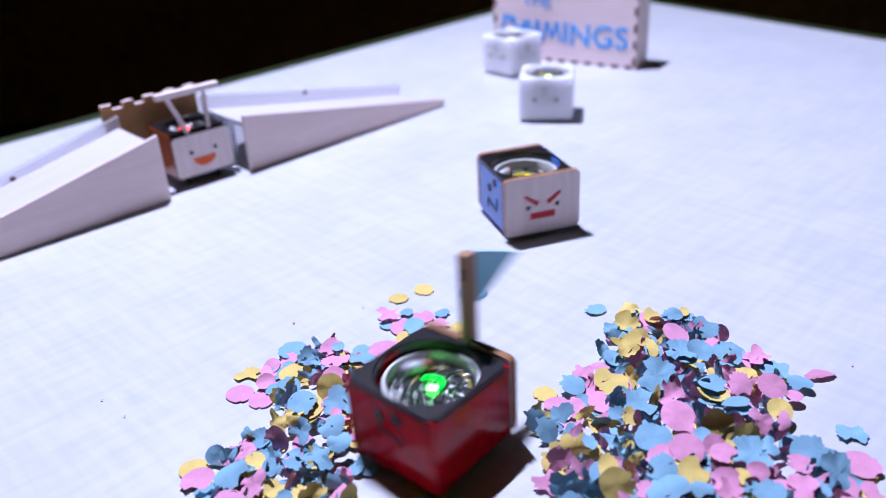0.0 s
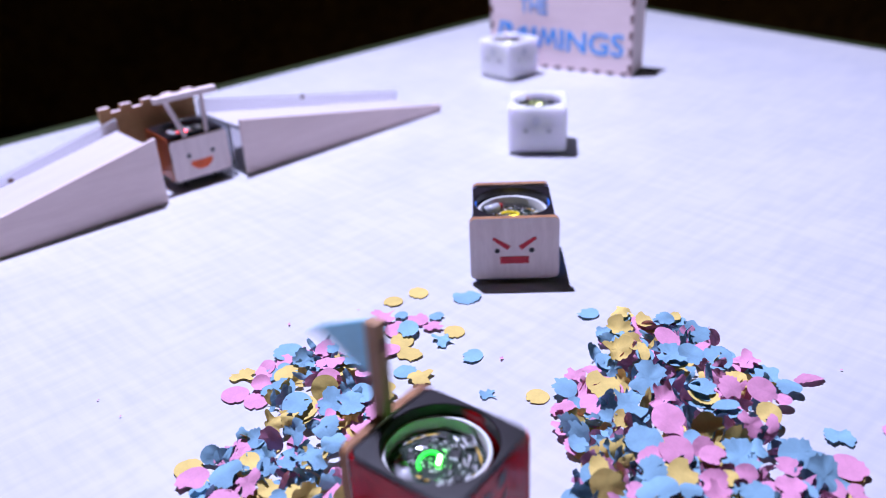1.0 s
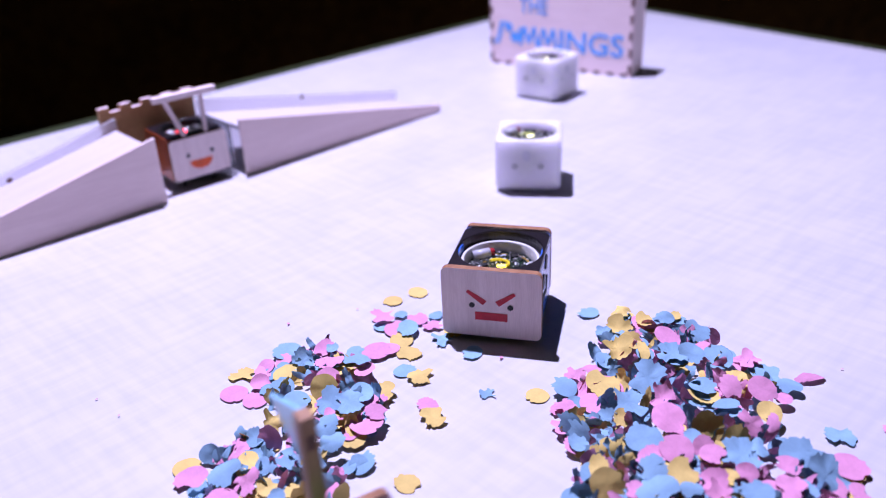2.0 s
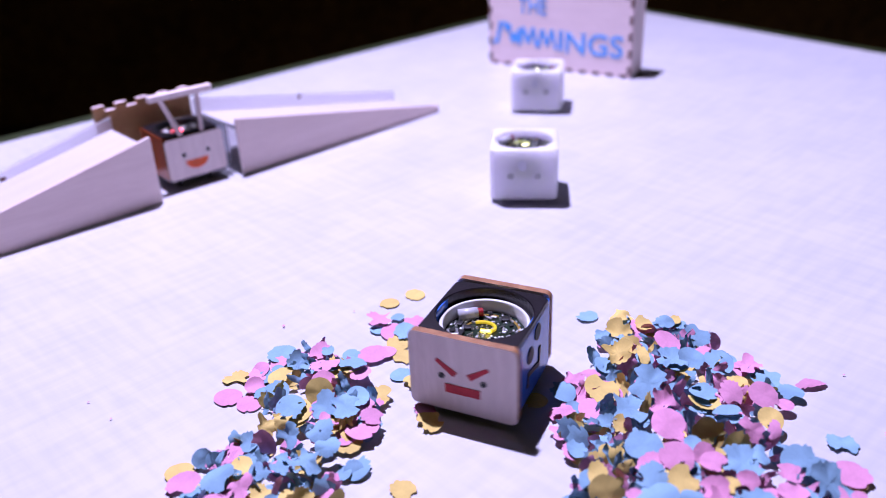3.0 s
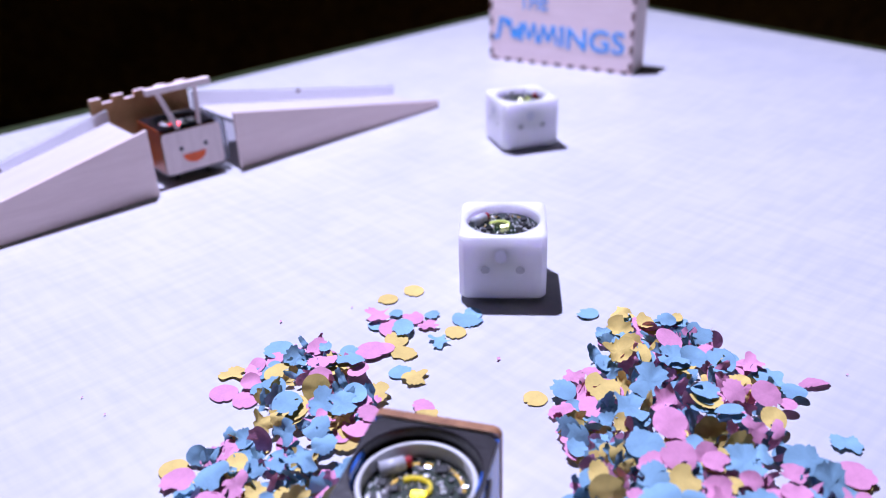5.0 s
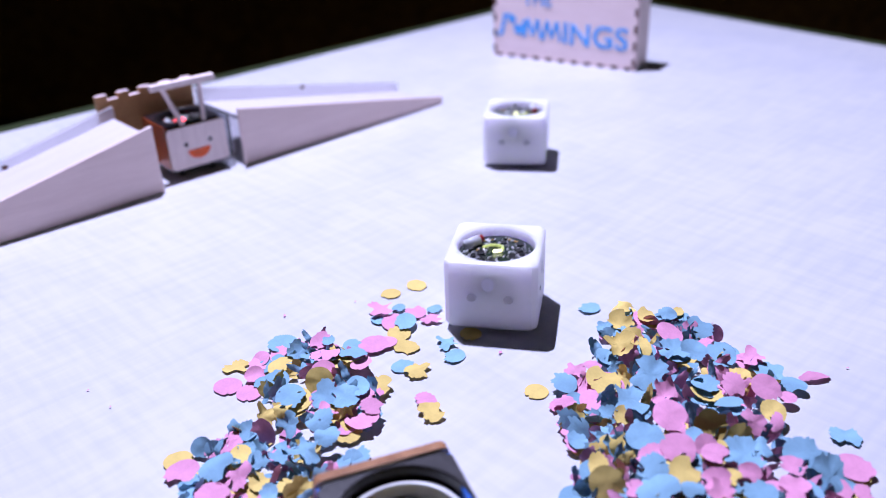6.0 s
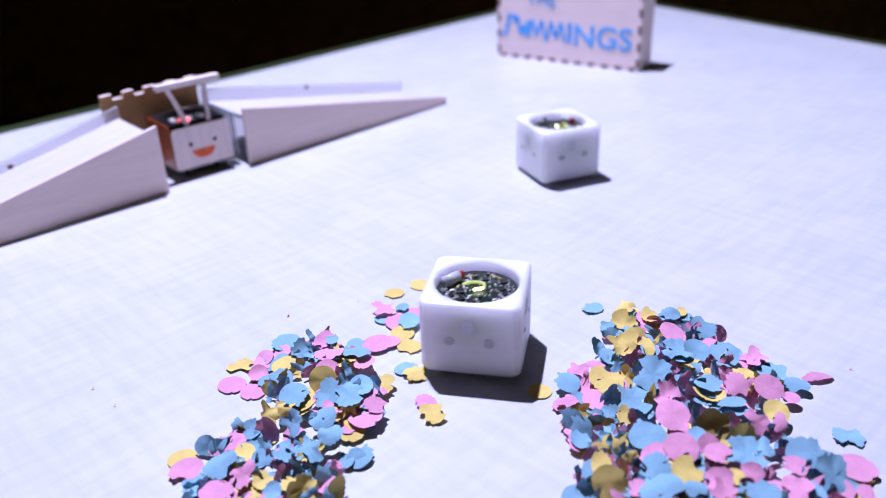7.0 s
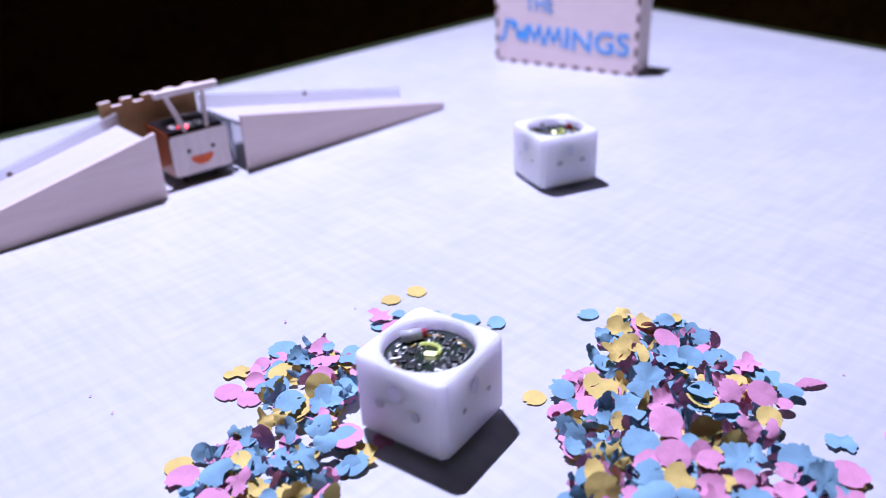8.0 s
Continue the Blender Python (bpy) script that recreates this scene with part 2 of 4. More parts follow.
# ---- robots ----
def circuit(root, z, led, seed, turn, ring=M_RIM, reach=0.0174):
    """Round circuit board in its white ring, with parts on it."""
    rnd = random.Random(seed)
    base = Matrix.Translation((0, 0, z)) @ pose(0, 0, 0, 0, 0, turn)
    bm = bmesh.new()
    loft(bm, [circle(reach, z - 0.0016), circle(reach, z)], True, True)
    board = part("circuit_board", bm, M_PCB, root, "round green circuit board")
    if ring:
        bm = bmesh.new()
        loft(bm, [circle(0.0178, z - 0.004), circle(0.0178, z + 0.0052), circle(0.0181, z + 0.0056), circle(0.0191, z + 0.0056),
                  circle(0.0195, z + 0.0051), circle(0.0195, z - 0.004)])
        part("ring", bm, ring, root, "plastic ring round the board", True)
    spots = []

    def free(rad, tries=60):
        for _ in range(tries):
            a, r = rnd.uniform(0, 6.283), 0.0158 * math.sqrt(rnd.random())
            x, y = r * math.cos(a), r * math.sin(a)
            if r + rad < 0.0168 and all(math.hypot(x - u, y - v) > rad + w for u, v, w in spots):
                spots.append((x, y, rad))
                return x, y
        return None

    # vibration motor lying near the rim
    bm = bmesh.new()
    mm = base @ pose(-0.0105, 0.0085, 0.0024, 0, 90, 35)
    rod(bm, 0.0025, 0.0086, mm @ Matrix.Translation((0, 0, -0.005)), 18)
    motor = part("motor", bm, M_MOTOR, board, "small white motor", True)
    bm = bmesh.new()
    rod(bm, 0.0019, 0.0024, mm @ Matrix.Translation((0, 0, 0.0035)), 14)
    part("motor_cap", bm, M_REDTIP, root, "red motor cap")
    spots.append((-0.0105, 0.0085, 0.0045))
    # lamp and its bent lead; the lead emits, imitating the lamp's glow on it
    bm = bmesh.new()
    box(bm, 0.0046, 0.0016, 0.0012, base @ pose(0.0005, -0.0005, 0.0012, 0, 0, 8), 0.0004)
    part("led", bm, led[0], board, "lit indicator lamp")
    bm = bmesh.new()
    pts = [(-0.0045 + 0.0052 * math.cos(a), 0.0035 + 0.0038 * math.sin(a)) for a in np.linspace(-0.6, 2.6, 10)]
    prism(bm, strip(pts, 0.0012), 0.0010, base @ Matrix.Translation((0.003, -0.001, 0.0006)))
    part("lamp_lead", bm, led[1], board, "bent lead that emits in place of the lamp's glow on it")
    spots.append((0.0005, 0.001, 0.0050))
    # gold-plated tracks along the rim
    for a0, a1, r in ((0.3, 1.1, 0.0150), (1.5, 2.1, 0.0140), (3.7, 4.5, 0.0148), (4.9, 5.6, 0.0152), (2.6, 3.1, 0.0095)):
        bm = bmesh.new()
        prism(bm, strip([(r * math.cos(a), r * math.sin(a)) for a in np.linspace(a0, a1, 7)], 0.0011), 0.0003, base @ Matrix.Translation((0, 0, 0.0001)))
        part("track", bm, M_GOLD, board, "gold-plated track")
    for k in range(7):
        s = rnd.choice((0.0036, 0.0048, 0.003))
        p = free(s * 0.7)
        if p:
            bm = bmesh.new()
            a = rnd.choice((0, 90, 20))
            box(bm, s, s, 0.0011, base @ pose(p[0], p[1], 0.0007, 0, 0, a), 0.0002)
            chip = part("chip", bm, M_CHIP, board, "black square chip")
            bm = bmesh.new()
            for q in range(-2, 3):
                for sx, sy in ((s / 2 + 0.0004, q * s / 5.5), (-s / 2 - 0.0004, q * s / 5.5)):
                    box(bm, 0.0009, 0.00034, 0.0006, base @ pose(p[0], p[1], 0.0004, 0, 0, a) @ pose(sx, sy, 0, 0, 25 if sx > 0 else -25, 0))
            part("chip_pins", bm, M_TIN, board, "bright tin pins")
    for k in range(26):
        p = free(0.0011)
        if p:
            bm = bmesh.new()
            mm = base @ pose(p[0], p[1], 0.0005, rnd.uniform(-12, 12), rnd.uniform(-12, 12), rnd.choice((0, 90, 45, 10)))
            box(bm, 0.0019, 0.0010, 0.0009, mm, 0.00015)
            part("resistor", bm, rnd.choice((M_TIN, M_TIN, M_CHIP)), board)
    for sx, sy in ((0.0115, -0.0085), (-0.0120, -0.0070)):
        bm = bmesh.new()
        box(bm, 0.0050, 0.0046, 0.0022, base @ pose(sx, sy, 0.0012, 0, 0, 30), 0.0003)
        sw = part("switch", bm, M_TIN, board, "square silver push switch")
        bm = bmesh.new()
        rod(bm, 0.0014, 0.0010, base @ pose(sx, sy, 0.0022), 12)
        part("switch_button", bm, M_CHIP, root, "black switch button")
        spots.append((sx, sy, 0.003))
    bm = bmesh.new()
    for k in range(150):
        a, r = rnd.uniform(0, 6.283), 0.0166 * math.sqrt(rnd.random())
        mm = base @ pose(r * math.cos(a), r * math.sin(a), 0.0002, rnd.uniform(-25, 25), rnd.uniform(-25, 25), 0)
        bmesh.ops.create_icosphere(bm, subdivisions=1, radius=rnd.uniform(0.00035, 0.0008), matrix=mm)
    part("solder_joints", bm, M_TIN, board, "bright solder joints", True)["kind"] = "stuff"


def feet(root, w, reach=0.0):
    for sx in (-1, 1):
        for sy in (-1, 1):
            bm = bmesh.new()
            rod(bm, 0.002, 0.0036 + reach, Matrix.Translation((sx * w * 0.30, sy * w * 0.30, -reach)), 10)
            part("foot", bm, M_RUBBER, root)


def plank(root, name, w, h, t, y, z0, face_out=-1, mat=None, label="pale plywood panel with scorched edges"):
    """An upright wooden panel with rounded corners; its outer face at y."""
    bm = bmesh.new()
    ol = []
    r = 0.003
    for cx, cy, a0 in ((w / 2 - r, h - r, 0), (-w / 2 + r, h - r, 90), (-w / 2 + r, r, 180), (w / 2 - r, r, 270)):
        for k in range(5):
            a = radians(a0 + k * 22.5)
            ol.append((cx + r * math.cos(a), cy + r * math.sin(a)))
    prism(bm, ol, t, Matrix.Translation((0, y, z0)) @ pose(0, 0, 0, 90, 0, 0))
    # extruded towards -y; move so that it lies inside
    if face_out < 0:
        bmesh.ops.translate(bm, verts=bm.verts, vec=(0, t, 0))
    bm.normal_update()
    for f in bm.faces:
        f.material_index = 0 if abs(f.normal.y) > 0.7 else 1
    return part(name, bm, [mat or M_PLY, M_BURNT], root, label)


def on_face(root, name, outline, mat, y, label="", thick=0.0003):
    """A thin print on a face that looks towards -y; outline in x and z."""
    bm = bmesh.new()
    prism(bm, outline, thick, Matrix.Translation((0, y, 0)) @ pose(0, 0, 0, 90, 0, 0))
    return part(name, bm, mat, root, label)


def on_side(root, name, outline, mat, x, sign, label=""):
    """A thin print on a face that looks along x; outline across and up."""
    bm = bmesh.new()
    prism(bm, outline, 0.0003, Matrix.Translation((x, 0, 0)) @ pose(0, 0, 0, 90, 0, 90 * sign))
    return part(name, bm, mat, root, label)


def top_plate(root, sx, sy, y0, z, hole, mat):
    bm = bmesh.new()
    sh = Matrix.Translation((0, y0, 0))
    loft(bm, [circle(hole, z - 0.006), circle(hole, z - 0.0004), circle(hole + 0.0004, z), round_square(sx - 0.0006, sy - 0.0006, 0.0008, z),
              round_square(sx, sy, 0.001, z - 0.0004), round_square(sx, sy, 0.001, z - 0.003)])
    bmesh.ops.transform(bm, matrix=sh, verts=bm.verts)
    return part("top_plate", bm, mat, root, "dark glossy top plate with a round hole")


def panel_box(root, name, sx, sy, sz, m, mat, label=""):
    bm = bmesh.new()
    box(bm, sx, sy, sz, m, 0.0004)
    return part(name, bm, mat, root, label)


H0, BH = 0.003, 0.036


def zig_face(root, x, sign, mat, k=1.0):
    """Two round eyes over a zigzag mouth; k thins the drawing."""
    for cy, cz in ((-0.0045, 0.0240), (0.0045, 0.0302)):
        on_side(root, "eye", [(cy + u, cz + v) for u, v in disc_outline(0.0037 * k, 0.0038 * k)], mat, x, sign)
    pts = [(-0.0080, 0.0100), (-0.0072, 0.0160), (0.0068, 0.0130), (0.0078, 0.0210)]
    on_side(root, "mouth", strip(pts, 0.0025 * k), mat, x, sign)


def angry_robot():
    root = thing("vibrating_robot", "cube robot with blue sides and an angry red face on plywood", "robot", "cube robots")
    d = 0.0505
    plank(root, "front_panel", 0.0478, BH, 0.0034, -d / 2, H0)
    plank(root, "back_panel", 0.0440, BH, 0.0034, d / 2, H0, 1)
    for s in (-1, 1):
        sp = panel_box(root, "side_panel", 0.0022, d - 0.0072, 0.0335, Matrix.Translation((s * 0.0208, 0, H0 + 0.0170)), M_BLUE, "blue acrylic side with a black face")
        zig_face(sp, s * 0.0220, s, M_DOT, 1.0 if s > 0 else 0.65)
    top_plate(root, 0.0438, d - 0.0070, 0, H0 + 0.0348, 0.0207, M_BLACK)
    for s in (-1, 1):
        on_face(root, "eye", [(s * 0.0092 + u, H0 + 0.0170 + v) for u, v in disc_outline(0.0014)], M_DOT, -d / 2)
        on_face(root, "eyebrow", strip([(s * 0.0030, H0 + 0.0185), (s * 0.0114, H0 + 0.0245)], [0.0030, 0.0016]), M_REDPRINT, -d / 2)
    on_face(root, "mouth", [(-0.0078, H0 + 0.0092), (0.0078, H0 + 0.0092), (0.0078, H0 + 0.0134), (-0.0078, H0 + 0.0134)], M_REDPRINT, -d / 2)
    # added plate that keeps light from leaking out beneath the robot
    panel_box(root, "light_stop_plate", 0.0392, 0.0434, 0.0040, Matrix.Translation((0, 0, 0.0042)), M_BLACK)
    circuit(root, 0.0275, (glow("yellow_led", (1.0, 0.78, 0.06), 4), glow("yellow_glow", (0.8, 0.62, 0.03), 0.35)), 3, 0)
    feet(root, 0.044)
    return root


def flag_robot():
    root = thing("vibrating_robot", "red acrylic cube robot with plywood face and blue flag", "robot", "cube robots")
    d, dy = 0.0485, 0.0017
    plank(root, "front_panel", 0.046, BH, 0.0034, -d / 2, H0)
    for s in (-1, 1):
        arc = [(s * 0.0115 + 0.0062 * math.cos(a), H0 + 0.0190 + 0.0062 * math.sin(a)) for a in np.linspace(2.6, 0.5, 9)]
        on_face(root, "eyebrow", strip(arc, 0.0017), M_REDPRINT, -d / 2)
        on_face(root, "eye", [(s * 0.0115 + u, H0 + 0.0180 + v) for u, v in disc_outline(0.0020, 0.0024)], M_GREYEYE, -d / 2)
    on_face(root, "mouth", strip([(0.006 * math.sin(a), H0 + 0.0115 - 0.003 * math.cos(a)) for a in np.linspace(-1.3, 1.3, 9)], 0.0016), M_REDPRINT, -d / 2)
    for s in (-1, 1):
        panel_box(root, "side_panel", 0.0022, d - 0.0038, 0.0335, Matrix.Translation((s * 0.0213, dy, H0 + 0.0170)), M_RED, "glossy dark red acrylic side")
    panel_box(root, "back_panel", 0.0404, 0.0022, 0.0335, Matrix.Translation((0, d / 2 - 0.0012, H0 + 0.0170)), M_RED, "glossy dark red acrylic back")
    for cx, cz in ((-0.0050, 0.0275), (0.0040, 0.0300)):
        bm = bmesh.new()
        prism(bm, disc_outline(0.0024, 0.0030, cx=cx, cy=cz), 0.0003, Matrix.Translation((0, d / 2 - 0.0001, 0)) @ pose(0, 0, 0, 90, 0, 180))
        part("eye", bm, M_REDDARK, root)
    bm = bmesh.new()
    prism(bm, strip([(-0.0070, 0.0185), (-0.0050, 0.0225), (0.0050, 0.0195), (0.0060, 0.0240)], 0.0016), 0.0003, Matrix.Translation((0, d / 2 - 0.0001, 0)) @ pose(0, 0, 0, 90, 0, 180))
    part("mouth", bm, M_REDDARK, root)
    top_plate(root, 0.0448, d - 0.0036, dy, H0 + 0.0348, 0.0207, M_BLACK)
    bm = bmesh.new()
    box(bm, 0.0050, 0.0058, 0.041, Matrix.Translation((0, -d / 2 + 0.0004, H0 + 0.0540)), 0.0005)
    stick = part("flag_stick", bm, M_STICK, root, "square wooden stick")
    # slot drawn as flat dark patches: its inner shade is only colour
    bm = bmesh.new()
    for y in (-d / 2 - 0.0026, -d / 2 + 0.0032):
        box(bm, 0.0030, 0.0003, 0.0055, Matrix.Translation((0, y, H0 + 0.0660)))
    part("slot", bm, M_CHAR_SHADE, stick, "slot as a flat patch, its shade in the colour")
    bm = bmesh.new()
    prism(bm, [(0, 0), (-0.029, -0.0125), (0, -0.025)], 0.0016, Matrix.Translation((0.0008, -d / 2 - 0.0022, H0 + 0.0742)) @ pose(0, 0, 0, 90, 0, 90) @ Matrix.Diagonal((1, 1, -1, 1)))
    part("flag", bm, M_FLAG, root, "blue triangular flag")
    # unseen plate, added to block the light leak under the body
    panel_box(root, "light_stop_plate", 0.0400, 0.0428, 0.0040, Matrix.Translation((0, 0.0006, 0.0042)), M_BLACK)
    circuit(root, 0.0275, (glow("green_led", (0.10, 1.0, 0.08), 26), glow("green_glow", (0.03, 0.8, 0.05), 1.6)), 5, 200)
    feet(root, 0.042)
    return root


def white_robot(seed, turn, label):
    root = thing("vibrating_robot", label, "robot", "cube robots")
    w, h, hole = 0.045, 0.0355, 0.0190
    z0, z1 = H0, H0 + h
    bm = bmesh.new()
    rr = 0.0042
    loft(bm, [circle(hole, z0 + 0.014), circle(hole, z1 - 0.0008), circle(hole + 0.0008, z1),
              round_square(w - 0.003, w - 0.003, rr - 0.001, z1), round_square(w - 0.0009, w - 0.0009, rr, z1 - 0.0005), round_square(w, w, rr, z1 - 0.0016),
              round_square(w, w, rr, z0 + 0.0014), round_square(w - 0.0016, w - 0.0016, rr, z0), circle(hole, z0)], False, True)
    body = part("body", bm, M_WHITE, root, "white plastic housing")
    for k in range(4):
        turnm = pose(0, 0, 0, 0, 0, 90 * k)
        for s in (-1, 1):
            bm = bmesh.new()
            prism(bm, [(s * 0.0088 + u, z0 + 0.0170 + v) for u, v in disc_outline(0.0023 if k == 0 else 0.0013, 0.0021 if k == 0 else 0.0012)], 0.0003, turnm @ Matrix.Translation((0, -w / 2, 0)) @ pose(0, 0, 0, 90, 0, 0))
            part("eye", bm, M_GREYEYE, body, "round grey eye")
        bm = bmesh.new()
        prism(bm, [(u - 0.001, z0 + 0.0245 + v) for u, v in disc_outline(0.0030, 0.0038)], 0.00012, turnm @ Matrix.Translation((0, -w / 2, 0)) @ pose(0, 0, 0, 90, 0, 0))
        part("mark", bm, M_BLUEMARK, body, "faint bluish mark")
    circuit(root, 0.0330, (glow("pale_green_led", (1.0, 1.0, 0.62), 2.2), glow("pale_green_glow", (0.55, 0.62, 0.22), 0.5)), seed, turn, None, 0.0188)
    feet(root, 0.042)
    return root


def bridge_robot():
    root = thing("vibrating_robot", "smiling plywood cube robot wedged between two wooden ramps", "robot", "cube robots")
    d = 0.046
    plank(root, "front_panel", 0.047, 0.032, 0.0034, -d / 2, 0.0040)
    for x, mt, lb in ((-0.0210, M_AMBER, "dark amber acrylic side"), (0.0285, M_CLEAR, "clear acrylic side")):
        panel_box(root, "side_panel", 0.0030, d - 0.0045, 0.0335, Matrix.Translation((x, 0.0020, H0 + 0.0170)), mt, lb)
    panel_box(root, "back_panel", 0.0390, 0.0022, 0.0335, Matrix.Translation((0, d / 2 - 0.0012, H0 + 0.0170)), M_BLACK)
    panel_box(root, "light_stop_plate", 0.0460, d - 0.0030, 0.0050, Matrix.Translation((0.001, 0.0020, 0.0040)), M_BLACK)
    top_plate(root, 0.0440, d - 0.0040, 0.0018, H0 + 0.0345, 0.0195, M_BLACK)
    for s in (-1, 1):
        on_face(root, "eye", [(s * 0.0098 + u, H0 + 0.0193 + v) for u, v in disc_outline(0.0016)], M_DOT, -d / 2)
    on_face(root, "mouth", [(-0.0092, H0 + 0.0144), (-0.0083, H0 + 0.0109), (-0.0050, H0 + 0.0079), (0, H0 + 0.0069), (0.0050, H0 + 0.0079), (0.0083, H0 + 0.0109), (0.0092, H0 + 0.0144)],
            M_ORANGE, -d / 2, "open orange smile")
    for a, b in (((-0.0085, -0.0205, H0 + 0.034), (-0.0170, -0.0150, 0.0650)), ((0.0085, -0.0205, H0 + 0.034), (0.0120, -0.0150, 0.0650))):
        bm = bmesh.new()
        v = Vector(b) - Vector(a)
        box(bm, 0.0030, 0.0034, v.length, Matrix.Translation((Vector(a) + Vector(b)) / 2) @ v.to_track_quat("Z", "Y").to_matrix().to_4x4(), 0.0004)
        part("strut", bm, M_PLY, root)
    bm = bmesh.new()
    box(bm, 0.050, 0.0062, 0.0045, Matrix.Translation((-0.001, -0.0150, 0.0668)), 0.0005)
    part("crossbar", bm, M_PLY, root)
    circuit(root, 0.0330, (glow("red_led", (1.0, 0.05, 0.08), 9), glow("red_glow", (0.8, 0.03, 0.05), 1.2)), 9, 60, M_CHIP)
    feet(root, 0.042, 0.0040)
    root.matrix_basis = pose(-0.1947, 0.588, 0.0037, 0, 0, 40) @ Matrix.Scale(0.9835, 4)
    return root


bridge_robot()
ROBOTS = {
    "flag": flag_robot(),
    "angry": angry_robot(),
    "w1": white_robot(21, 15, "white plastic cube robot with small grey eyes"),
    "w2": white_robot(33, 250, "white plastic cube robot coming from the wooden sign"),
}

ROBOTS["angry"].scale = (1.045, 1.045, 1.045)
ROBOTS["flag"].scale = (1.03, 1.03, 1.03)
ROBOTS["w1"].scale = ROBOTS["w2"].scale = (1.03, 1.03, 1.03)

# ---- ramps and castle wall ----
ORIGIN, ANGLE = (-0.1993, 0.5362), 42.87
AXIS = Matrix.Translation((*ORIGIN, 0)) @ pose(0, 0, 0, 0, 0, ANGLE)


def ramp(flip, label):
    """A wedge with two side boards and a deck sunk between them, tall at x = 0."""
    root = thing("ramp", label, "ramp", "ramps")
    ln, h0, h1 = (0.205, 0.0495, 0.007) if flip else (0.210, 0.045, 0.007)

    def board(name, y0, t, mat, drop, extra, lab="", x0=0.0):
        bm = bmesh.new()
        end = h1 - drop - (0.0055 if flip and y0 == 0.0 else 0.0)
        ol = [(x0, 0.0004), (ln, 0.0004), (ln, end), (x0, h0 + extra - drop - x0 * (h0 - h1) / ln)]
        prism(bm, ol, t, Matrix.Translation((0, y0 + t, 0)) @ pose(0, 0, 0, 90, 0, 0))
        bmesh.ops.bevel(bm, geom=list(bm.edges), offset=0.0004, segments=1, affect="EDGES")
        bm.normal_update()
        # upward edges have their own colour, which paints in the lit pinkish strip
        for f in bm.faces:
            f.material_index = 1 if f.normal.z > 0.8 else 0
        return part(name, bm, [mat, M_LITEDGE if mat == M_RAMP else mat], root, lab)

    board("side_board", 0.064 if flip else 0.0, 0.0030, M_RAMP, 0, 0.0004)
    board("side_board", 0.0 if flip else 0.064, 0.0030, M_WHITEBOARD, -0.0018, 0.0 if flip else 0.003, "frosted acrylic side board")
    # the deck: a thin sheet let in between the boards, open underneath
    slope, drop, thick, x0 = (h0 - h1) / ln, 0.0065, 0.003, 0.002
    x1 = (h0 - drop - thick - 0.0006) / slope
    x2 = min(ln - 0.001, (h0 - drop - 0.0008) / slope)
    bm = bmesh.new()
    prism(bm, [(x0, h0 - x0 * slope - drop - thick), (x1, 0.0006), (x2, 0.0006), (x0, h0 - x0 * slope - drop)], 0.0604, Matrix.Translation((0, 0.0637, 0)) @ pose(0, 0, 0, 90, 0, 0))
    part("deck", bm, M_DECK, root, "pale wooden deck")
    # peg hole is a flat disc, the shade inside it painted dark
    bm = bmesh.new()
    if flip:
        prism(bm, disc_outline(0.0022, 0.0018, cx=-0.083, cy=0.0270), 0.0003, Matrix.Translation((0, 0.0030, 0)) @ pose(0, 0, 0, 90, 0, 180))
    else:
        prism(bm, disc_outline(0.0022, 0.0018, cx=0.100, cy=0.0285), 0.0003, Matrix.Translation((0, 0.0640, 0)) @ pose(0, 0, 0, 90, 0, 0))
    part("peg_hole", bm, M_CHAR_SHADE, root, "small dark peg hole")
    return root


r1 = ramp(False, "pale wooden ramp with side boards beside the smiling robot")
r1.matrix_basis = AXIS @ Matrix.Translation((0.0690, 0.003, 0))
r2 = ramp(True, "pale wooden ramp rising to the smiling robot")
r2.matrix_basis = AXIS @ Matrix.Translation((0.0, 0.067, 0)) @ pose(0, 0, 0, 0, 0, 180)

wall = thing("castle_wall", "brown hardboard panel with square battlements behind the robot", "toy wall")
bm = bmesh.new()
n, x0, x1, top, low = 5, -0.009, 0.068, 0.0590, 0.0550
step = (x1 - x0) / (2 * n - 1)
ol = [(x0, 0.0), (x1, 0.0)]
for i in range(n):
    b = x1 - 2 * i * step
    ol += [(b, top), (b - step, top)]
    if i < n - 1:
        ol += [(b - step, low), (b - 2 * step, low)]
prism(bm, ol, 0.004, AXIS @ Matrix.Translation((0, 0.0745, 0)) @ pose(0, 0, 0, 90, 0, 0))
bm.normal_update()
for f in bm.faces:
    f.material_index = 1 if f.normal.z > 0.7 else 0
part("panel", bm, [M_BROWN, M_SIGN], wall)

# ---- sign box ----
SIGN = Matrix.Translation((0.0634, 0.9083, 0)) @ pose(0, 0, 0, 0, 0, -34.45)
SW, SD, SH, ST = 0.1675, 0.031, 0.084, 0.0035
sign = thing("sign_box", "plywood box with scorched finger joints and blue lettering", "sign")
sign.matrix_basis = SIGN
teeth = 11


def sign_panel(name, length, height, place):
    bm = bmesh.new()
    box(bm, length, ST, height, place)
    return part(name, bm, M_SIGN, sign)


sign_panel("front_panel", SW, SH, Matrix.Translation((SW / 2, ST / 2, SH / 2)))
sign_panel("back_panel", SW, SH, Matrix.Translation((SW / 2, SD - ST / 2, SH / 2)))
for x in (ST / 2, SW - ST / 2):
    bm = bmesh.new()
    box(bm, ST, SD - 2 * ST - 0.0004, SH - 2 * ST - 0.0004, Matrix.Translation((x, SD / 2, SH / 2)))
    part("end_panel", bm, M_PLY, sign)
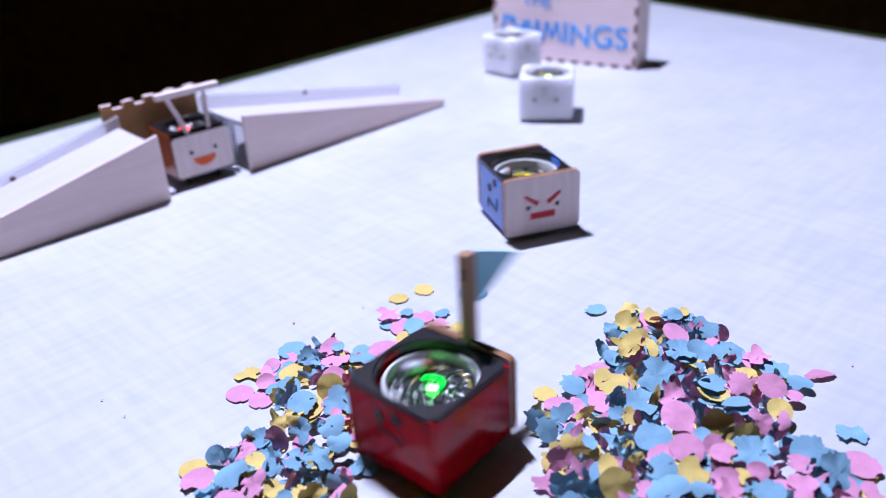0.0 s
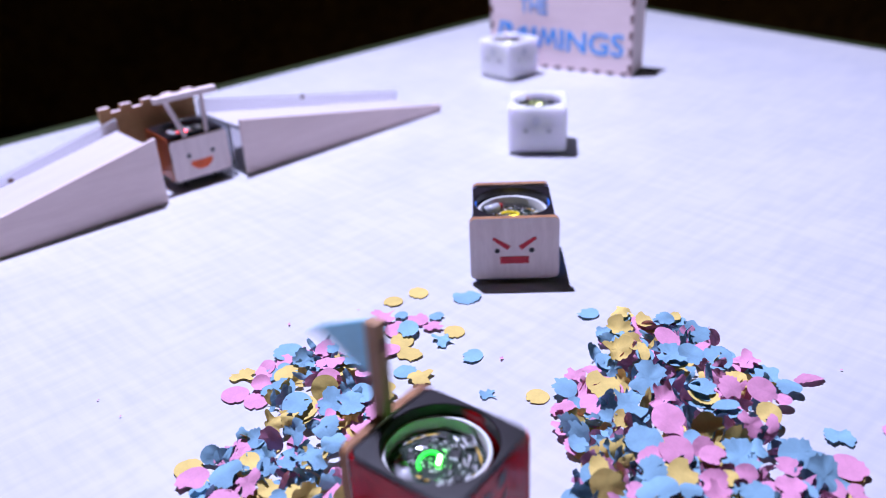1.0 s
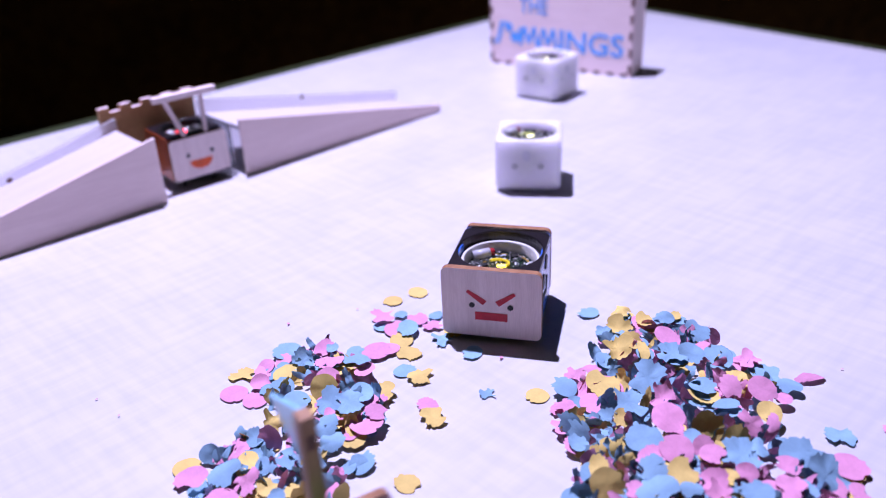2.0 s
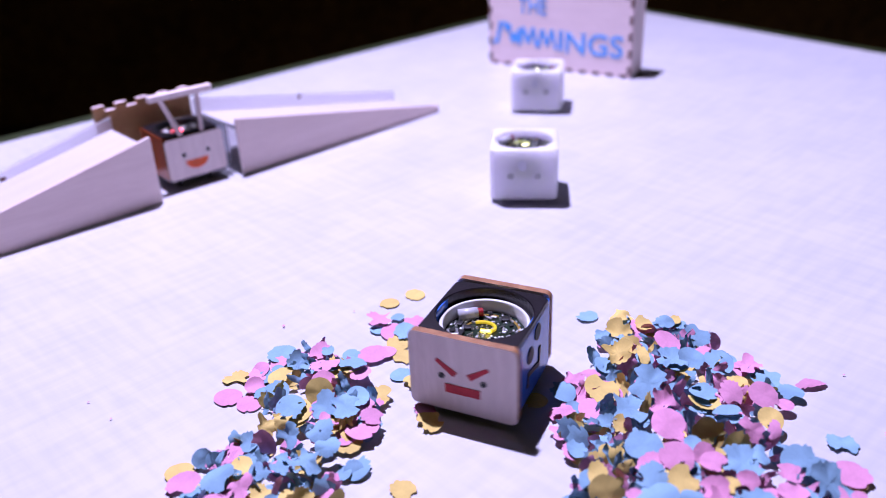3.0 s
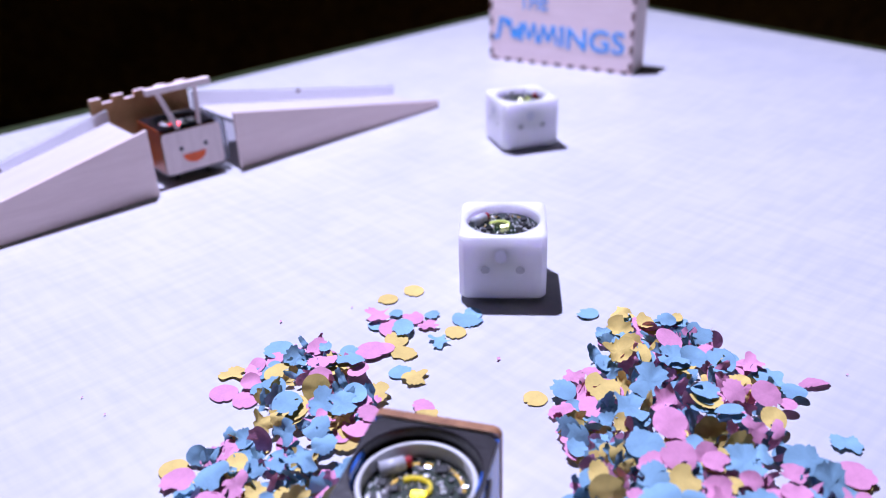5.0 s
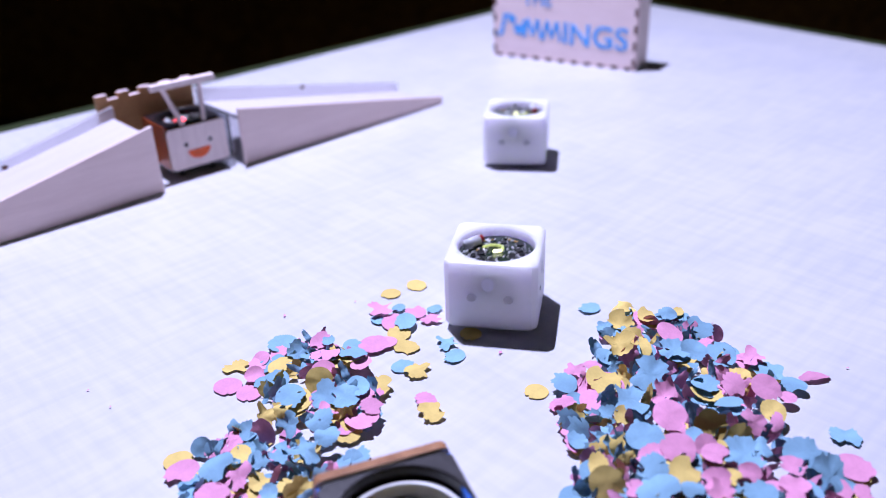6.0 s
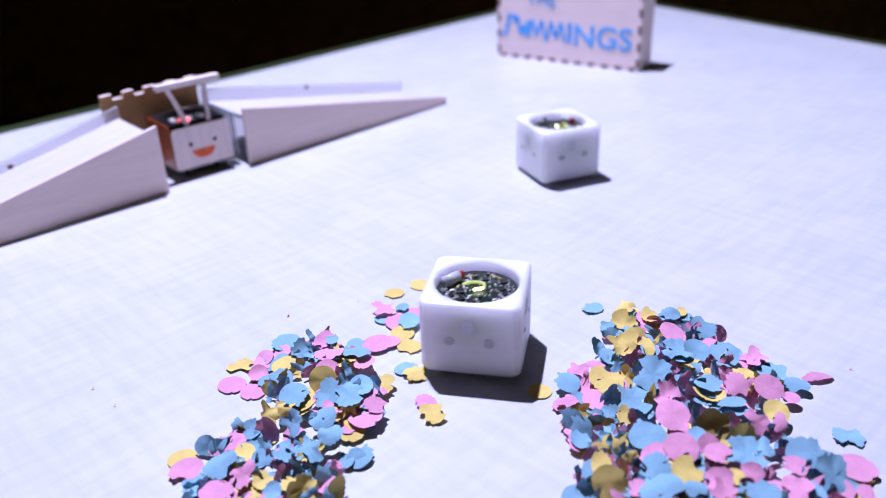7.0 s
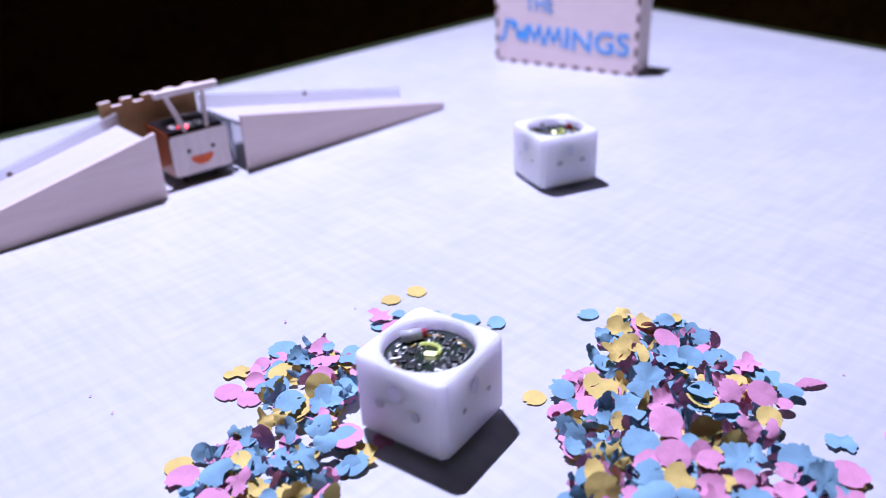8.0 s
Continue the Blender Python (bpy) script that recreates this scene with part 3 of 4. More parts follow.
for z in (ST / 2, SH - ST / 2):
    bm = bmesh.new()
    box(bm, SW, SD - 2 * ST - 0.0004, ST, Matrix.Translation((SW / 2, SD / 2, z)))
    part("cap_panel", bm, M_DECK, sign)
# scorched ends of the fingers, seen in the front panel
for i in range(teeth):
    x = SW * (i + 0.5) / teeth
    for z in (ST / 2 + 0.0002, SH - ST / 2 - 0.0002):
        bm = bmesh.new()
        box(bm, SW / teeth * 0.5, 0.0008, ST, Matrix.Translation((x, -0.0001, z)), 0.0003)
        part("finger_joint", bm, M_CHAR_SHADE, sign)
for i in range(5):
    z = SH * (i + 0.5) / 5
    for x in (ST / 2 + 0.0002, SW - ST / 2 - 0.0002):
        bm = bmesh.new()
        box(bm, ST, 0.0008, SH / 10, Matrix.Translation((x, -0.0001, z)), 0.0003)
        part("finger_joint", bm, M_CHAR_SHADE, sign)


def lettering(text, size, x, z, width=None, bold=0.0):
    cu = bpy.data.curves.new("lettering", "FONT")
    cu.body, cu.size, cu.extrude, cu.offset = text, size, 0.0003, bold
    tmp = bpy.data.objects.new("lettering", cu)
    scene.collection.objects.link(tmp)
    dg = bpy.context.evaluated_depsgraph_get()
    me = bpy.data.meshes.new_from_object(tmp.evaluated_get(dg))
    bpy.data.objects.remove(tmp)
    me.materials.clear()
    me.materials.append(M_INK)
    xs = [v.co.x for v in me.vertices]
    k = width / (max(xs) - min(xs)) if width else 1.0
    me.transform(Matrix.Translation((x, -0.0004, z)) @ pose(0, 0, 0, 90, 0, 0) @ Matrix.Diagonal((k, 1, 1, 1)) @ Matrix.Translation((-min(xs), 0, 0)))
    ob = new("lettering", me)
    ob.parent = sign
    ob["label"] = "blue painted lettering"
    return ob


lettering("THE", 0.0240, 0.0375, 0.0580, 0.033, 0.0)
for x, z in ((0.0385, 0.0235), (0.0615, 0.0228)):
    bm = bmesh.new()
    joints = [(x, z), (x + 0.0046, z + 0.0200), (x + 0.0105, z + 0.0030), (x + 0.0164, z + 0.0200), (x + 0.0210, z)]
    for i in range(4):
        prism(bm, strip(joints[i:i + 2], 0.0034), 0.0004 + 0.00005 * i, pose(0, -0.0002, 0, 90, 0, 0))
    part("letter", bm, M_INK, sign, "blue painted letter")
lettering("I", 0.0310, 0.0858, 0.0218, 0.0046, 0.0)
lettering("NGS", 0.0315, 0.0940, 0.0205, 0.0640, 0.0003)
# the first two letters are drawn as a running figure: a bent leg with a round head, and a filled bowl
for pts, wd in (([(0.0050, 0.0250), (0.0105, 0.0252), (0.0150, 0.0450)], 0.0042),
                ([(0.0125, 0.0455), (0.0235, 0.0450)], 0.0036)):
    bm = bmesh.new()
    prism(bm, strip(pts, wd), 0.0004, pose(0, -0.0002, 0, 90, 0, 0))
    part("letter_stroke", bm, M_INK, sign, "blue painted stroke")
for name, ol in (("letter_dot", disc_outline(0.0044, cx=0.0240, cy=0.0415)),
                 ("letter_bowl", [(0.0265, 0.0370)] + [(0.0325 + 0.0062 * math.cos(a), 0.0315 + 0.0058 * math.sin(a)) for a in np.linspace(3.3, 6.3, 12)]
                  + [(0.0395, 0.0420), (0.0365, 0.0420), (0.0355, 0.0360)])):
    bm = bmesh.new()
    prism(bm, ol, 0.0005, pose(0, -0.0002, 0, 90, 0, 0))
    part(name, bm, M_INK, sign, "blue painted shape")

# ---- paper confetti ----
rnd = random.Random(11)


def paper_mesh(kind):
    """A scrap about 11 mm across: a punched disc, or a waste piece with round bites and a few jags."""
    n, r0 = 40, 0.0057
    bites = []
    if kind == "bitten":
        bites = [(rnd.uniform(0, 6.28), rnd.uniform(1.05, 1.25), rnd.uniform(0.35, 0.6))]
    elif kind == "torn":
        a0 = rnd.uniform(0, 6.28)
        m = rnd.choice((2, 3, 3, 4))
        bites = [(a0 + 6.28 * j / m + rnd.uniform(-0.5, 0.5), rnd.uniform(1.05, 1.3), rnd.uniform(0.3, 0.66)) for j in range(m)]
    jag = (rnd.uniform(0, 6.28), {"round": 0.9, "bitten": 1.7, "torn": 2.6}.get(kind, 2.8))
    curl, ca, sag = rnd.uniform(-1, 1), rnd.uniform(0, 6.28), rnd.uniform(-0.5, 0.5)
    stretch = {"round": rnd.uniform(0.88, 1.0), "shred": rnd.uniform(0.25, 0.45)}.get(kind, rnd.uniform(0.76, 1.0))
    ph, seed = rnd.uniform(0, 6.28), rnd.uniform(0, 50)
    size = {"torn": 1.15, "shred": 1.3}.get(kind, 1.0)
    bend = {"torn": 0.0038, "shred": 0.0050, "bitten": 0.0022}.get(kind, 0.0006)

    def lift(x, y):
        u = (x * math.cos(ca) + y * math.sin(ca)) / r0
        v = (-x * math.sin(ca) + y * math.cos(ca)) / r0
        return bend * curl * u * u + 0.0012 * sag * u * v + (0.0018 if kind in ("torn", "shred") else 0.0006) * noise.noise(Vector((x * 230, y * 230, seed)))

    bm = bmesh.new()
    rim = []
    for i in range(n):
        a = 2 * math.pi * i / n
        r = size * (1 + 0.04 * math.sin(2 * a + ph))
        for f, far, b in bites:
            d = (a - f + math.pi) % (2 * math.pi) - math.pi
            if abs(d) < 1.5 and abs(far * math.sin(d)) < b:
                r = min(r, max(0.28, far * math.cos(d) - math.sqrt(b * b - (far * math.sin(d)) ** 2)))
        r *= 1 + 0.05 * noise.noise(Vector((2.2 * math.cos(a), 2.2 * math.sin(a), seed)))
        if abs((a - jag[0] + math.pi) % (2 * math.pi) - math.pi) < jag[1]:
            r *= 1 + rnd.choice((-0.15, -0.05, 0.0, 0.04, 0.06)) * rnd.uniform(0.5, 1.2)
        rim.append((r0 * r * math.cos(a), r0 * r * math.sin(a) * stretch))
    c = bm.verts.new((0, 0, lift(0, 0)))
    rings = [[bm.verts.new((x * q, y * q, lift(x * q, y * q))) for x, y in rim] for q in (0.45, 0.8, 1.0)]
    for i in range(n):
        j = (i + 1) % n
        bm.faces.new((c, rings[0][i], rings[0][j]))
        for v0, v1 in zip(rings, rings[1:]):
            bm.faces.new((v0[i], v1[i], v1[j], v0[j]))
    low = min(v.co.z for v in bm.verts)
    for v in bm.verts:
        v.co.z -= low
    for f in bm.faces:
        f.smooth = True
    return bm


SCRAPS = {}
for colour in PAPER:
    SCRAPS[colour] = []
    for k in range(18):
        bm = paper_mesh(("round", "round", "bitten", "round", "bitten", "bitten", "torn", "torn", "torn", "round", "round", "torn", "torn", "bitten", "shred", "shred", "shred", "shred")[k])
        me = bpy.data.meshes.new("paper_scrap")
        bm.to_mesh(me)
        bm.free()
        me.materials.append(PAPER[colour])
        SCRAPS[colour].append(me)


def inside(p, poly):
    c = False
    for (x0, y0), (x1, y1) in zip(poly, poly[1:] + poly[:1]):
        if (y0 > p[1]) != (y1 > p[1]) and p[0] < (x1 - x0) * (p[1] - y0) / (y1 - y0) + x0:
            c = not c
    return c


def rim_distance(p, poly):
    best = 9.0
    for a, b in zip(poly, poly[1:] + poly[:1]):
        a, b, q = Vector(a), Vector(b), Vector(p)
        t = max(0.0, min(1.0, (q - a).dot(b - a) / (b - a).length_squared))
        best = min(best, (q - a - (b - a) * t).length)
    return best


def pick_colour():
    return rnd.choices(("blue", "pink", "yellow"), (0.48, 0.33, 0.19))[0]


ROWS = {
    "angry": [
        (0, 0.0514, 0.4712, 17.0), (0.1, 0.0531, 0.4588, -4.7), (0.2, 0.0530, 0.4431, 17.8), (0.3, 0.0548, 0.4466, -5.8), 
        (0.4, 0.0509, 0.4410, 4.1), (0.5, 0.0509, 0.4472, -4.6), (0.6, 0.0415, 0.4243, -38.8), (0.7, 0.0454, 0.4151, -8.3), 
        (0.8, 0.0427, 0.4170, 15.0), (0.9, 0.0432, 0.4179, 31.1), (1, 0.0413, 0.4199, -2.9), (1.1, 0.0391, 0.4007, -4.2), 
        (1.2, 0.0391, 0.3956, -3.4), (1.3, 0.0369, 0.3976, 0.0), (1.4, 0.0392, 0.3984, -1.5), (1.5, 0.0381, 0.3903, -24.6), 
        (1.6, 0.0284, 0.3672, -25.6), (1.7, 0.0301, 0.3660, -10.4), (2.8, 0.0198, 0.3012, -35.9), (2.9, 0.0183, 0.2953, -31.7), 
        (3, 0.0187, 0.3009, -25.4), (3.1, 0.0199, 0.2995, -1.8), (3.2, 0.0196, 0.2988, -3.2), (3.3, 0.0188, 0.2968, 3.2), 
        (3.4, 0.0215, 0.2741, 23.6), (3.5, 0.0202, 0.2780, 13.9), (3.6, 0.0217, 0.2786, 12.5), (3.7, 0.0221, 0.2753, 1.3), 
        (3.8, 0.0203, 0.2625, -4.7), (3.9, 0.0187, 0.2512, 4.2), (4, 0.0185, 0.2430, 7.8), (4.1, 0.0203, 0.2483, 7.4), 
        (4.3, 0.0192, 0.2534, -43.6), (4.5, 0.0059, 0.2429, -64.2), (4.7, -0.0087, 0.2233, -47.4), (5.8, -0.0111, 0.1787, 22.1), 
        (5.9, -0.0125, 0.1770, 19.4), (6, -0.0129, 0.1780, 19.5), (6.15, -0.0145, 0.1660, 17.0), (6.4, -0.0200, 0.1350, 10.0), 
        (6.8, -0.0240, 0.1050, 5.0), (8, -0.0300, 0.0850, 0.0), ],
    "flag": [
        (0, -0.0094, 0.2581, 138.0), (0.1, -0.0035, 0.2703, 93.2), (0.2, -0.0055, 0.2611, 75.6), (0.3, 0.0122, 0.2555, 12.4), 
        (0.4, 0.0169, 0.2389, -4.4), (0.5, 0.0083, 0.2209, -67.8), (0.6, 0.0061, 0.2278, -83.8), (0.7, 0.0063, 0.2222, -99.8), 
        (0.8, 0.0142, 0.2253, -116.7), (0.9, 0.0010, 0.2217, -85.2), (1, -0.0050, 0.2154, -128.4), (1.1, -0.0028, 0.2074, -176.6), 
        (1.2, 0.0034, 0.1891, -187.9), (1.3, -0.0008, 0.1957, -145.5), (1.4, -0.0065, 0.1897, -159.1), (1.5, -0.0006, 0.1823, -181.3), 
        (1.6, -0.0119, 0.1852, -158.0), (1.7, -0.0122, 0.1816, -147.7), (1.9, -0.0220, 0.1680, -150.0), (2.2, -0.0450, 0.1350, -150.0), 
        (2.6, -0.0800, 0.0800, -160.0), (3.2, -0.1100, 0.0600, -165.0), (8, -0.1200, 0.0550, -165.0), ],
    "w1": [
        (0, 0.0934, 0.6855, -10.9), (0.1, 0.0926, 0.6764, -9.0), (0.2, 0.0932, 0.6730, -8.0), (0.3, 0.0907, 0.6720, -8.0),
        (0.4, 0.0897, 0.6680, -8.0), (0.5, 0.0894, 0.6729, -7.8), (0.6, 0.0867, 0.6545, -8.0), (0.7, 0.0840, 0.6423, -10.0),
        (0.8, 0.0867, 0.6445, -8.0), (0.9, 0.0857, 0.6450, -8.0), (1, 0.0812, 0.6207, -8.4), (1.1, 0.0797, 0.6120, -8.0),
        (1.2, 0.0792, 0.6130, -8.0), (1.3, 0.0787, 0.6130, -8.0), (1.4, 0.0787, 0.6130, -8.0), (1.5, 0.0789, 0.6140, -8.3),
        (1.6, 0.0777, 0.5975, -8.0), (1.7, 0.0737, 0.5755, -8.0), (2.8, 0.0606, 0.5255, -14.0), (2.9, 0.0622, 0.5300, -8.0),
        (3, 0.0612, 0.5290, -6.7), (3.1, 0.0585, 0.5168, -10.0), (3.2, 0.0531, 0.4916, -4.0), (3.3, 0.0546, 0.4941, -4.0),
        (3.4, 0.0550, 0.4941, -5.0), (3.5, 0.0558, 0.4984, -4.8), (3.6, 0.0564, 0.4941, -6.0), (3.7, 0.0550, 0.4803, -10.0),
        (3.8, 0.0537, 0.4750, -8.0), (3.9, 0.0561, 0.4744, -9.0), (4, 0.0548, 0.4707, -16.5), (4.1, 0.0499, 0.4642, -24.0),
        (4.2, 0.0421, 0.4554, -23.0), (4.3, 0.0362, 0.4480, -8.0), (4.4, 0.0347, 0.4471, -25.0), (4.5, 0.0357, 0.4485, -11.5),
        (4.6, 0.0380, 0.4501, -5.0), (4.7, 0.0345, 0.4331, -5.0), (5.8, 0.0353, 0.3673, -10.2), (5.9, 0.0349, 0.3655, -11.2),
        (6, 0.0273, 0.3578, -12.0), (6.2, 0.0245, 0.3454, -13.2), (6.4, 0.0216, 0.3430, -11.3), (6.5, 0.0192, 0.3307, -8.2),
        (6.6, 0.0171, 0.3218, -14.7), (6.8, 0.0173, 0.3219, -13.3), (7, 0.0143, 0.3202, -12.0), (7.1, -0.0030, 0.2875, -39.9),
        (7.2, -0.0023, 0.2980, -21.8), (7.3, 0.0007, 0.2948, -13.5), (7.4, -0.0112, 0.2752, -36.0), (7.5, -0.0204, 0.2778, -33.0),
        (7.6, -0.0029, 0.2914, -29.3), (7.7, 0.0067, 0.3011, -42.5), (7.8, 0.0047, 0.2918, -39.5), (8, -0.0053, 0.2747, -35.4),
    ],
    "w2": [
        (0, 0.0771, 0.8373, -50.1), (0.5, 0.0774, 0.8349, -49.6), (1, 0.0783, 0.8477, -49.4), (1.3, 0.0804, 0.8548, -20.0),
        (1.4, 0.0795, 0.8553, -10.0), (1.5, 0.0907, 0.8397, -34.3), (1.6, 0.1040, 0.8270, -46.0), (1.7, 0.1120, 0.8080, -46.0),
        (2.8, 0.0920, 0.7438, -10.0), (2.9, 0.0948, 0.7467, -12.0), (3, 0.0960, 0.7315, -11.6), (3.2, 0.0890, 0.7303, -10.0),
        (3.3, 0.1046, 0.7279, -9.0), (3.4, 0.1133, 0.7237, -12.0), (3.5, 0.0995, 0.7142, -51.7), (3.8, 0.0896, 0.6974, -9.0),
        (3.9, 0.0885, 0.6909, -15.0), (4, 0.0859, 0.6792, -31.8), (4.3, 0.0758, 0.6737, -17.0), (4.5, 0.0738, 0.6638, -17.0),
        (4.6, 0.0762, 0.6580, -8.0), (5.8, 0.0465, 0.5759, 25.4), (6, 0.0584, 0.5801, -9.9), (6.2, 0.0829, 0.5617, 15.3),
        (6.5, 0.0900, 0.5529, 26.7), (7, 0.0818, 0.5480, 21.3), (7.5, 0.0815, 0.5462, 22.1), (8, 0.0825, 0.5484, 22.7),
    ],
}


def robot_at(name, t):
    rows = ROWS[name]
    for a, b in zip(rows, rows[1:]):
        if a[0] <= t <= b[0]:
            k = (t - a[0]) / (b[0] - a[0])
            return [a[i] + (b[i] - a[i]) * k for i in (1, 2, 3)]
    return rows[-1][1:]


def pushed(x, y):
    """The way of a scrap that lies at x, y when the robots drive against it: rows of seconds, x, y."""
    rows, moved = [(0.0, x, y)], False
    for i in range(81):
        t = i / 10
        px, py = x, y
        for name in ("flag", "angry", "w1"):
            rx, ry, a = robot_at(name, t)
            c, s = math.cos(radians(a)), math.sin(radians(a))
            lx, ly = (x - rx) * c + (y - ry) * s, -(x - rx) * s + (y - ry) * c
            half = 0.0262
            if abs(lx) < half and abs(ly) < half:
                if abs(lx) > abs(ly):
                    lx = math.copysign(half, lx)
                else:
                    ly = math.copysign(half, ly)
                x, y = rx + lx * c - ly * s, ry + lx * s + ly * c
        if t == 0:
            rows = [(0.0, x, y)]
        elif math.hypot(x - px, y - py) > 1e-5:
            if rows[-1][0] < t - 0.15:
                rows.append((round(t - 0.1, 2), px, py))
            rows.append((t, x, y))
            moved = True
    return rows, moved


PUSHED = []


SHAPES = {"r": (0, 1, 3, 9, 10), "b": (2, 4, 5, 13), "t": (6, 7, 8, 11, 12), "s": (14, 15, 16, 17)}
COLOURS = {"b": "blue", "p": "pink", "y": "yellow"}


def confetti_pile(poly, count, label, seed, known):
    """A heap: the scraps that lie on top (kind, x, y and height in mm, size, lean), with others crumpled between and beneath them."""
    rnd.seed(seed)
    root = thing("confetti_pile", label, "confetti", "confetti piles")
    xs, ys = [p[0] for p in poly], [p[1] for p in poly]

    def level(p):
        ws = [(1 / ((p[0] - x / 1000) ** 2 + (p[1] - y / 1000) ** 2 + 4e-5) ** 1.5, h / 1000) for _, x, y, h, _, _ in known]
        return sum(w * h for w, h in ws) / sum(w for w, _ in ws)

    def lay(colour, shape, x, y, z, k, turn, flat=1.0):
        ob = new("confetti_piece", SCRAPS[colour][shape])
        ob.parent = root
        ob.scale = (k, k, k * flat)
        rows, moved = pushed(x, y)
        ob.matrix_basis = Matrix.Translation((rows[0][1], rows[0][2], z)) @ turn @ Matrix.Diagonal((k, k, k * flat, 1))
        if moved:
            PUSHED.append((ob, rows, z, turn))

    for code, x, y, h, size, lean in known:
        k = size / (1.1 if code[1] == "t" else 1.2 if code[1] == "s" else 1.0)
        z = 0.0005 + max(h / 1000, 0.0052 * k * math.sin(radians(abs(lean)))) + rnd.uniform(0, 0.0006)
        spin = rnd.uniform(50, 130) if code[1] == "s" else rnd.uniform(0, 360)
        if code[1] == "s":
            z = max(0.0035, z - 0.0022)
        sway = min(7, 1.5 + h)
        turn = pose(0, 0, 0, 0, 0, rnd.uniform(-30, 30)) @ pose(0, 0, 0, lean + rnd.uniform(-1, 1) * sway, rnd.uniform(-1, 1) * sway, 0) @ pose(0, 0, 0, 0, 0, spin)
        lay(COLOURS[code[0]], rnd.choice(SHAPES[code[1]]), x / 1000, y / 1000, z, k, turn, 0.4 if h < 3 else 0.7 if lean < 15 else 1.0)
        if h > 3 and lean < 16 and rnd.random() < 0.8:
            # scraps stacked flat beneath, with narrow gaps between them
            for step in (1, 2):
                lay(pick_colour(), rnd.choice(SHAPES[rnd.choice("rb")]), x / 1000 + rnd.uniform(-0.003, 0.003), y / 1000 - rnd.uniform(-0.001, 0.003),
                    z - 0.0014 * step, k * rnd.uniform(0.85, 1.0), turn, 0.4)
    tries, made = 0, 0
    while made < count and tries < 9000:
        tries += 1
        p = (rnd.uniform(min(xs), max(xs)), rnd.uniform(min(ys), max(ys)))
        d = rim_distance(p, poly)
        if not inside(p, poly) or d < 0.007:
            continue
        made += 1
        top = level(p)
        # in the heart of the heap most scraps stand crumpled on edge
        standing = top > 0.003 and rnd.random() < 0.7
        tilt = rnd.uniform(50, 95) if standing else rnd.uniform(2, 28)
        kind = rnd.choice("ttssb") if standing else rnd.choice("rbbrt")
        k = rnd.uniform(0.6, 0.95) if standing else rnd.uniform(0.75, 1.0)
        z = 0.0006 + max(0.0045 * k * math.sin(radians(tilt)), top * (rnd.uniform(0.3, 0.85) if standing else rnd.uniform(0.1, 0.5)))
        turn = pose(0, 0, 0, 0, 0, rnd.uniform(-60, 60)) @ pose(0, 0, 0, tilt, 0, 0) @ pose(0, 0, 0, 0, 0, rnd.uniform(0, 360))
        lay(pick_colour(), rnd.choice(SHAPES[kind]), p[0], p[1], z, k, turn)


RIGHT = [(0.076, 0.327), (0.087, 0.352), (0.12, 0.349), (0.133, 0.333), (0.139, 0.311), (0.145, 0.299), (0.158, 0.29), (0.147, 0.278),
         (0.14, 0.261), (0.142, 0.247), (0.153, 0.232), (0.153, 0.212), (0.139, 0.19), (0.092, 0.178), (0.055, 0.194), (0.045, 0.212),
         (0.052, 0.235), (0.051, 0.256), (0.044, 0.263), (0.048, 0.284), (0.056, 0.298)]
LEFT = [(-0.071, 0.338), (-0.056, 0.341), (-0.037, 0.316), (-0.025, 0.301), (-0.024, 0.289), (-0.026, 0.269), (-0.03, 0.255), (-0.031, 0.236),
        (-0.032, 0.218), (-0.046, 0.196), (-0.077, 0.197), (-0.109, 0.217), (-0.111, 0.24), (-0.107, 0.256), (-0.101, 0.265), (-0.088, 0.275),
        (-0.086, 0.287), (-0.095, 0.297), (-0.103, 0.309), (-0.096, 0.327), (-0.087, 0.336)]
CLUSTER = [(-0.041, 0.365), (-0.029, 0.37), (-0.012, 0.363), (-0.008, 0.354), (-0.019, 0.339), (-0.027, 0.334), (-0.036, 0.335), (-0.04, 0.354)]
LEFT_A = [
    ("br", -80, 330, 2, 1.31, 5), ("pr", -88, 315, 1, 1.01, 5), ("yt", -99, 313, 0, 1.08, 3), ("yb", -77, 310, 2, 1.13, 5),
    ("pr", -100, 299, 0, 1.16, 0), ("pr", -89, 294, 0, 1.1, 0), ("br", -77, 296, 4, 1.15, 15), ("bt", -69, 314, 5, 1.13, 20),
    ("bs", -68, 333, 4, 0.83, 60), ("pb", -60, 324, 6, 1.01, 8), ("bb", -56, 323, 7, 0.67, 5), ("bb", -45, 327, 1, 0.88, 8),
    ("pr", -35, 327, 1, 1.28, 3), ("pr", -29, 329, 1, 0.95, 0), ("yb", -19, 325, 0, 1.07, 2), ("pb", -56, 310, 8, 1.43, -6),
    ("bb", -43, 311, 7, 1.23, -4), ("pb", -39, 305, 6, 1.03, 0), ("pr", -55, 297, 7, 1.08, 30),
]
